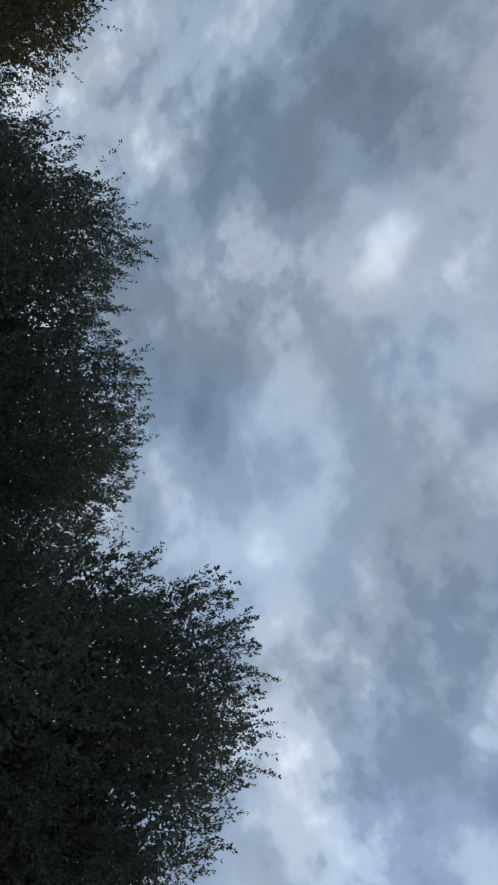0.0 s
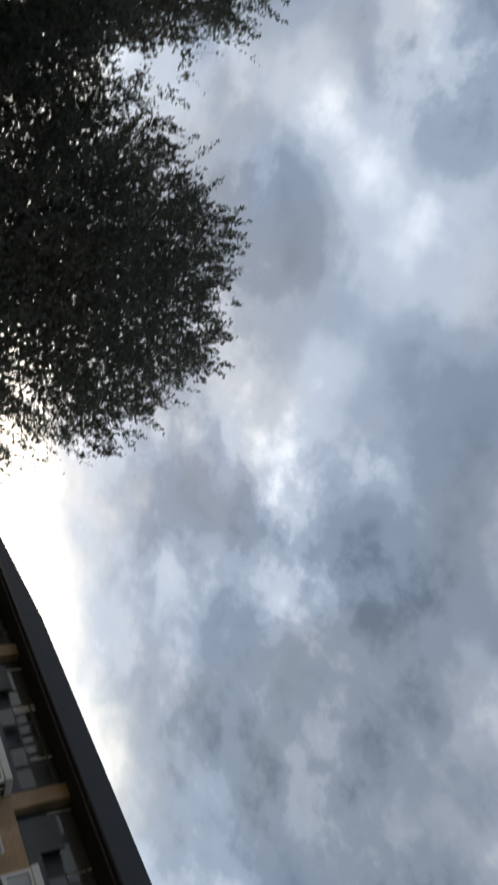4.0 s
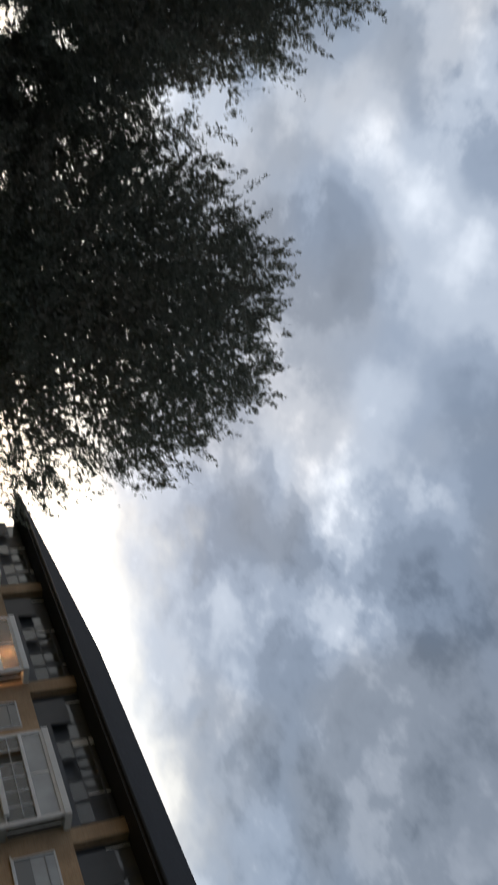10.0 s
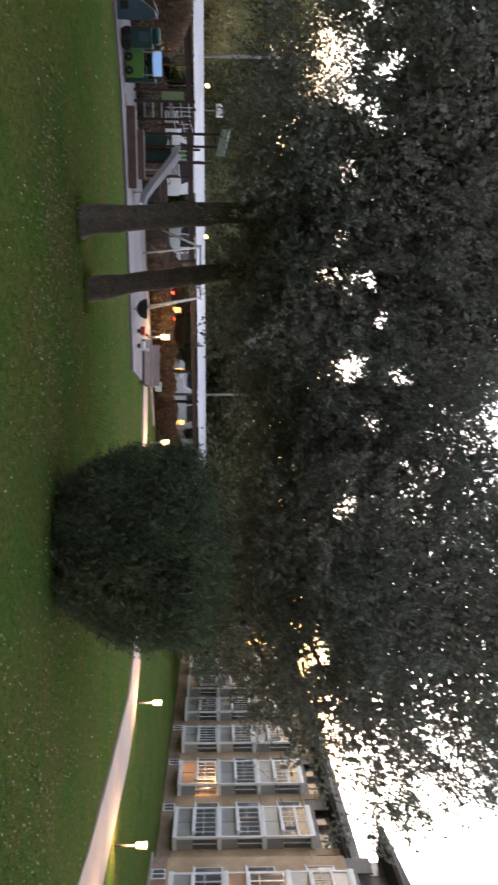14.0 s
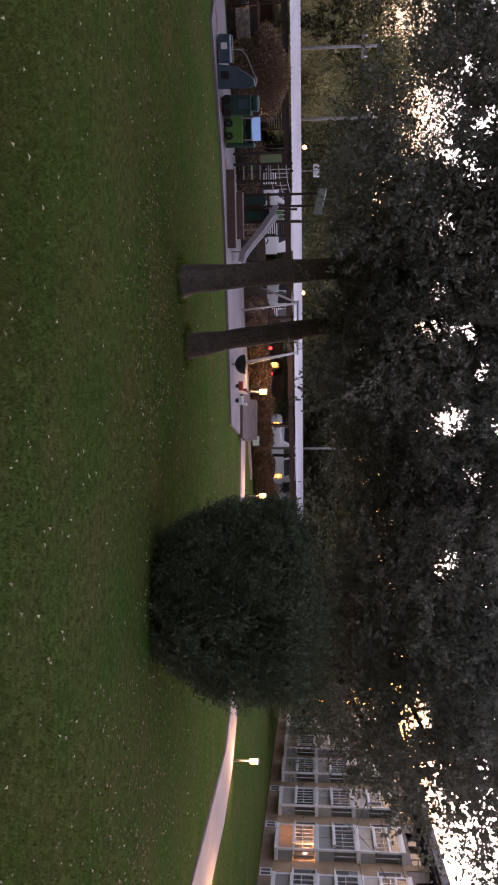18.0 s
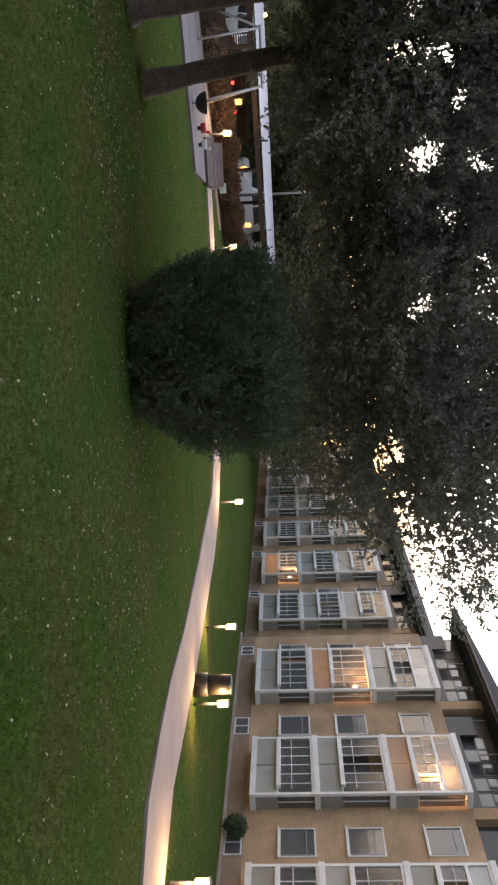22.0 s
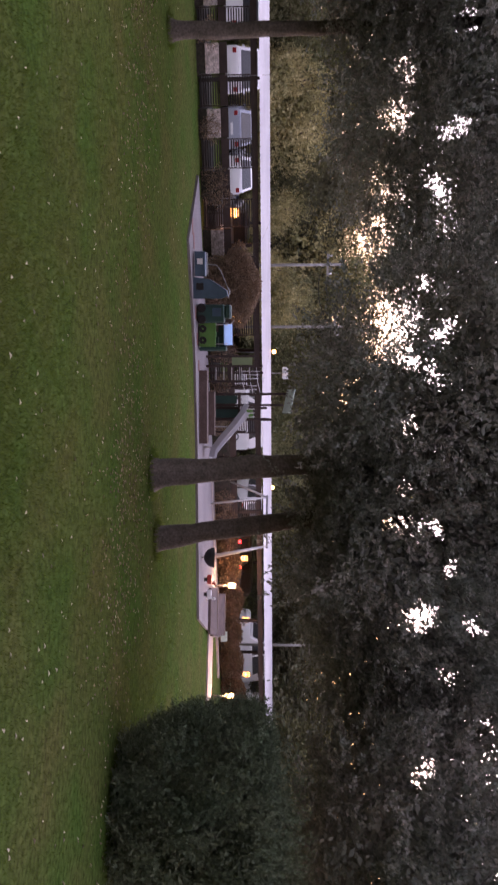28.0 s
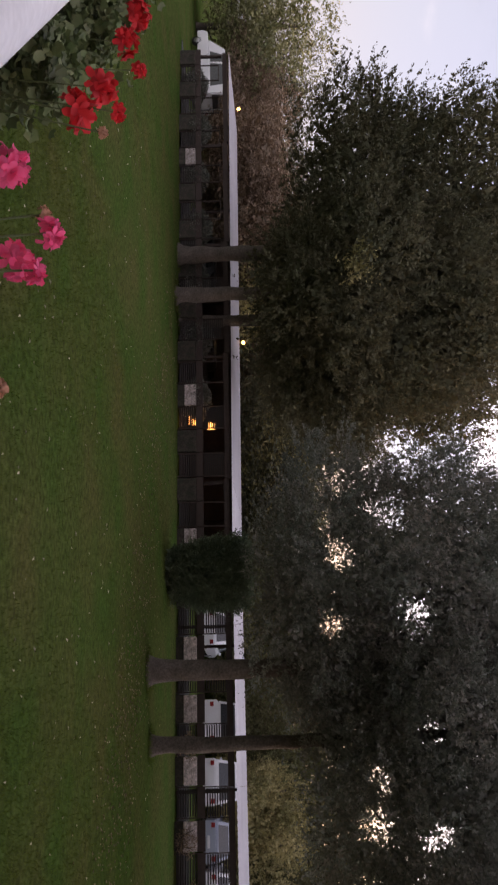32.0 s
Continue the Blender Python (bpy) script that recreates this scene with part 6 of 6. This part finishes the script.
# timber sandbox edges
for n_, (x, y, w, h, dd) in enumerate(((-8.0, 28.1, 2.55, 0.27, 0.7), (-8.1, 29.3, 1.6, 0.42, 0.5))):
    sb = thing("sandbox", "low brown timber sandbox with a pale rim", "sandbox", "sandboxes", m=facing(x, y))
    part("front_board", boxes((-w / 2, w / 2, -dd / 2, -dd / 2 + 0.06, -0.05, h)), M_BROWN, sb)
    part("back_board", boxes((-w / 2, w / 2, dd / 2 - 0.06, dd / 2, -0.05, h)), M_BROWN, sb)
    for x0 in (-w / 2, w / 2 - 0.06):
        part("end_board", boxes((x0, x0 + 0.06, -dd / 2 + 0.06, dd / 2 - 0.06, -0.05, h)), M_BROWN, sb)
    part("rim", boxes((-w / 2, w / 2, -dd / 2, -dd / 2 + 0.14, h, h + 0.03)), M_PATH, sb)
    part("sand", boxes((-w / 2 + 0.06, w / 2 - 0.06, -dd / 2 + 0.06, dd / 2 - 0.06, -0.05, h - 0.08)), M_PAVE, sb)
# nest swing: two leaning frames, a top bar, a black basket
sw = thing("swing_frame", "pale galvanised steel swing frame on the playground", "swing", m=facing(-4.75, 34.2))
for x, y, tx, ty in ((-0.75, -0.9, -1.05, 0.0), (-2.1, 1.1, -1.05, 0.0), (1.35, -0.9, 0.95, 0.0), (1.5, 1.1, 0.95, 0.0)):
    bm = bmesh.new()
    tube(bm, [(x, y, -0.1), (tx, ty, 2.28)], [0.045, 0.045], 8)
    part("leg", bm, M_TUBE, sw)
bm = bmesh.new()
tube(bm, [(-1.15, 0, 2.28), (1.05, 0, 2.28)], [0.05, 0.05], 8)
part("top_bar", bm, M_TUBE, sw)
# black spinning bowl on a short pivot
pb = thing("spinning_bowl", "black round spinning bowl on a short steel pivot", "play bowl", m=facing(-2.9, 30.0))
bm = bmesh.new()
bmesh.ops.create_uvsphere(bm, u_segments=20, v_segments=12, radius=0.36)
bmesh.ops.delete(bm, geom=[v for v in bm.verts if v.co.z > 0.02], context="VERTS")
part("bowl", bm, M_TYRE, pb, m=Matrix.Translation((0, 0, 0.45)))
bm = bmesh.new()
tube(bm, [(0, 0, -0.1), (0, 0, 0.12)], [0.05, 0.04], 8)
part("pivot", bm, M_TUBE, pb)
# two spring riders
for (x, y, mm, lab) in ((-2.2, 31.2, M_RED, "small red spring rider on the paving"), (-1.65, 31.2, M_WHITE, "small white spring rider on the paving")):
    sr = thing("spring_rider", lab, "spring rider", "spring riders", m=facing(x, y))
    bm = bmesh.new()
    tube(bm, [(0.07 * math.cos(k * 0.9), 0.07 * math.sin(k * 0.9), 0.0033 * k) for k in range(36)], [0.012] * 36, 5)
    part("spring", bm, M_IRON, sr)
    part("body", boxes((-0.17, 0.17, -0.07, 0.07, 0.11, 0.29), bevel=0.03), mm, sr)
    part("head", boxes((0.10, 0.20, -0.05, 0.05, 0.29, 0.43), bevel=0.02), mm, sr)
    bm = bmesh.new()
    tube(bm, [(0.15, -0.14, 0.36), (0.15, 0.14, 0.36)], [0.012, 0.012], 6)
    part("handle", bm, M_IRON, sr)
tagged(part("edging", boxes((14.5, 25.5, -1.75, -1.45, -0.1, 0.07)), M_PATH, m=LINE), "pale concrete edging behind the playground", "kerb", kind="structure")
# low skate ramp with pale edges
rp = thing("skate_ramp", "low dark skate ramp with pale concrete edges", "ramp", m=facing(-1.15, 34.1))
for x0, x1, y0, h in ((-0.9, 0.9, -0.9, 0.28), (-0.7, 1.0, 0.25, 0.50)):
    bm = bmesh.new()
    v = [bm.verts.new(p) for p in ((x0, y0, 0), (x1, y0, 0), (x1, y0 + 0.9, 0), (x0, y0 + 0.9, 0), (x0, y0 + 0.9, h), (x1, y0 + 0.9, h), (x1, y0, 0.10), (x0, y0, 0.10))]
    for f in ((0, 1, 2, 3), (7, 6, 5, 4), (0, 1, 6, 7), (2, 3, 4, 5)):
        bm.faces.new([v[k] for k in f])
    bm.faces.new((v[1], v[2], v[5], v[6]))
    bm.faces.new((v[0], v[7], v[4], v[3]))
    part("slope", bm, M_BROWN, rp)
    part("edge", boxes((x0, x1, y0 + 0.9, y0 + 0.98, 0, h + 0.04)), M_PATH, rp)
part("sign_plate", boxes((0.85, 1.25, 1.3, 1.34, 0.35, 0.62)), M_MINT, rp)
part("sign_leg", boxes((1.03, 1.07, 1.34, 1.38, -0.05, 0.5)), M_TUBE, rp)


# ---------------------------------------------------------------- the balcony from which one looks
M_WALLHOME = brick_mat("home_brick", (0.42, 0.31, 0.20), (0.36, 0.25, 0.16), (0.38, 0.34, 0.28))
TURN = 5.8  # turn chosen so that the coping's edge fits the camera's view
HOME = pose(0, 0, 0, 0, 0, TURN)
tagged(part("wall_home", boxes((-14, 10, -1.9, -1.6, -0.3, 9.0)), M_WALLHOME, m=HOME), "tan brick wall behind the balcony", "wall", kind="structure")
balc = thing("balcony", "white balcony parapet with a rounded coping", "balcony", m=HOME)
part("floor_slab", boxes((-6.5, 3.0, -1.6, 0.18, 1.35, 1.52)), M_WHITE, balc)
part("parapet", boxes((-6.5, 3.0, 0.10, 0.18, 1.52, 2.60)), M_WHITE, balc)
cp = bmesh.new()
tube(cp, [(-6.5, 0.14, 2.66), (-3.0, 0.14, 2.66), (3.0, 0.14, 2.66)], [0.09] * 3, 20)
part("coping", cp, M_WHITE, balc, "rounded white coping")
for x in (-1.86, -3.9, 1.4):
    part("bracket", boxes((x - 0.05, x + 0.05, 0.18, 0.37, 2.44, 2.52), bevel=0.012), M_WHITE, balc)
M_POT = mat("planter_plastic", (0.10, 0.06, 0.045), rough=0.6, var=0.2)
M_SOIL = mat("potting_soil", (0.03, 0.022, 0.016), rough=1.0, var=0.3, vscale=20)
M_PINK = mat("pink_petals", (0.95, 0.17, 0.34), rough=0.6, per_island=0.3, color2=(0.85, 0.07, 0.22), vscale=70, transmit=0.3, trans_col=(0.9, 0.15, 0.3))
M_FADED = mat("faded_petals", (0.50, 0.26, 0.17), rough=0.8, per_island=0.3, transmit=0.2)
M_REDP = mat("red_petals", (0.62, 0.022, 0.028), rough=0.6, per_island=0.35, transmit=0.2, trans_col=(0.7, 0.03, 0.03))
M_GER = mat("geranium_leaves", (0.09, 0.135, 0.05), rough=0.7, per_island=0.5, color2=(0.20, 0.215, 0.105), vscale=30, transmit=0.25)
M_STEM = mat("geranium_stems", (0.085, 0.11, 0.045), rough=0.7)
for x0, x1 in ((-1.62, -0.45), (-5.6, -1.72)):
    pl = thing("planter_box", "brown flower box hung outside the parapet", "planter", "planters on the parapet", m=HOME)
    part("trough", boxes((x0, x1, 0.26, 0.47, 2.22, 2.26), (x0, x1, 0.26, 0.28, 2.26, 2.43), (x0, x1, 0.45, 0.47, 2.26, 2.43), (x0, x0 + 0.02, 0.28, 0.45, 2.26, 2.43), (x1 - 0.02, x1, 0.28, 0.45, 2.26, 2.43)), M_POT, pl)
    part("soil", boxes((x0 + 0.02, x1 - 0.02, 0.28, 0.45, 2.26, 2.40)), M_SOIL, pl)
    for x in (x0 + 0.2, x1 - 0.2):
        part("hook", boxes((x - 0.015, x + 0.015, 0.18, 0.26, 2.37, 2.42)), M_IRON, pl)


def petal_head(center, size, material, seed, n=13):
    """An umbel of five-petalled flowers facing outwards, their petals wavy."""
    r = np.random.default_rng(seed)
    vs, fs = [], []
    for k in range(n):
        d = r.normal(0, 1, 3)
        d[2] = abs(d[2]) * 0.8 - 0.15
        d /= np.linalg.norm(d)
        c = d * size * 0.60
        a = np.cross(d, r.normal(0, 1, 3))
        a /= np.linalg.norm(a)
        b = np.cross(d, a)
        R = size * 0.62 * r.uniform(0.8, 1.2)
        for j in range(5):
            th = j * math.tau / 5 + 0.2 * r.normal()
            u = a * math.cos(th) + b * math.sin(th)
            w = np.cross(d, u)
            lift = r.uniform(0.0, 0.45)
            wave = r.normal(0, 0.10, 5)
            base = len(vs)
            for k2, (f, g) in enumerate(((0.0, 0.0), (0.5, -0.30), (0.92, -0.24), (1.0, 0.02), (0.9, 0.26), (0.5, 0.32))):
                vs.append(c + u * R * f + w * R * g + d * R * (lift * f + (wave[k2 - 1] if k2 else 0)))
            fs += [[base, base + 1, base + 2, base + 3], [base, base + 3, base + 4, base + 5]]
    return raw_mesh("flower_head", np.array(vs) + np.array(center), np.array(fs), material)


def geranium(x, heads, material, label, seed, leaves=60, wide=0.22, top=2.62, leaf=0.02):
    """A plant rooted at x along the flower boxes; heads: places in the world and sizes."""
    root = HOME @ Vector((x, 0.365, 2.39))
    ob = thing("geranium", label, "flowering plant", "geraniums in the flower boxes", m=Matrix.Translation(root))
    r = np.random.default_rng(seed)
    for k, (hx, hy, hz, sz) in enumerate(heads):
        p = Vector((hx, hy, hz)) - root
        bm = bmesh.new()
        tube(bm, [(p.x * 0.3, p.y * 0.3, 0.0), (p.x * 0.75, p.y * 0.75, p.z * 0.5), tuple(p)], [0.0022, 0.0018, 0.0014], 5)
        part("stem", bm, M_STEM, ob)
        head = new("flower_head", petal_head(p, sz, M_FADED if sz < 0.0125 else material, seed * 10 + k))
        head.parent = ob
    vs, fs = [], []
    ca, sa = math.cos(radians(TURN)), math.sin(radians(TURN))
    for k in range(leaves):
        lx, ly = r.uniform(-wide, wide), r.normal(0.0, 0.055)
        c = np.array([lx * ca - ly * sa, lx * sa + ly * ca, 0.02 + (top - 2.41) * r.random() ** 0.6])
        d = r.normal(0, 0.55, 3) + [0, 0.3, 0.9]
        d /= np.linalg.norm(d)
        a = np.cross(d, r.normal(0, 1, 3))
        a /= np.linalg.norm(a)
        b = np.cross(d, a)
        R = r.uniform(0.45, 1.0) * leaf
        base = len(vs)
        for j in range(10):
            th = j * math.tau / 10
            rr = R * (1.0 if j % 2 else 0.8)
            vs.append(c + a * math.cos(th) * rr + b * math.sin(th) * rr + d * (0.35 * rr * (1 if j % 2 else 0.1)))
        fs.append(list(range(base, base + 10)))
    lv = new("leaves", raw_mesh("leaves", np.array(vs), np.array(fs), M_GER))
    lv.parent = ob
    return ob


def at_dir(az, el, y=0.372):
    """The place over the flower boxes' line at a heading and height angle from the balcony's eye."""
    d = y / (math.cos(radians(az)) - math.sin(radians(az)) * math.tan(radians(TURN)))
    return (d * math.sin(radians(az)), d * math.cos(radians(az)), 3.0 + d * math.tan(radians(el)))


geranium(-0.85, [(*at_dir(-72.6, -15.3), 0.024), (*at_dir(-72.0, -14.1), 0.016), (*at_dir(-74.4, -12.9), 0.021), (*at_dir(-75.6, -13.2), 0.012)], M_PINK, "pink geranium with tall flower heads", 5, leaves=60, wide=0.14, top=2.52)
geranium(-0.62, [(*at_dir(-64.2, -17.0), 0.010)], M_PINK, "pink geranium with one faded flower head", 6, leaves=40, wide=0.12, top=2.50)
geranium(-1.25, [(*at_dir(-78.7, -15.1), 0.034)], M_PINK, "pink geranium with a full round flower head", 7, leaves=50, wide=0.14, top=2.50)
geranium(-1.98, [(*at_dir(-81.9, -10.6), 0.038), (*at_dir(-83.3, -9.0), 0.038), (*at_dir(-81.8, -7.9), 0.018), (*at_dir(-80.6, -9.0), 0.0105), (*at_dir(-84.2, -6.4), 0.019)], M_REDP, "red geranium with several flower heads", 8, leaves=1300, wide=0.24, top=2.64)
geranium(-2.50, [(*at_dir(-85.8, -7.1), 0.036), (*at_dir(-87.3, -6.3), 0.046)], M_REDP, "red geranium among dense green leaves", 9, leaves=1300, wide=0.28, top=2.70, leaf=0.022)
geranium(-3.2, [(*at_dir(-89.0, -6.2), 0.05)], M_REDP, "red geranium beside the parapet's far end", 10, leaves=900, wide=0.40, top=2.70, leaf=0.025)
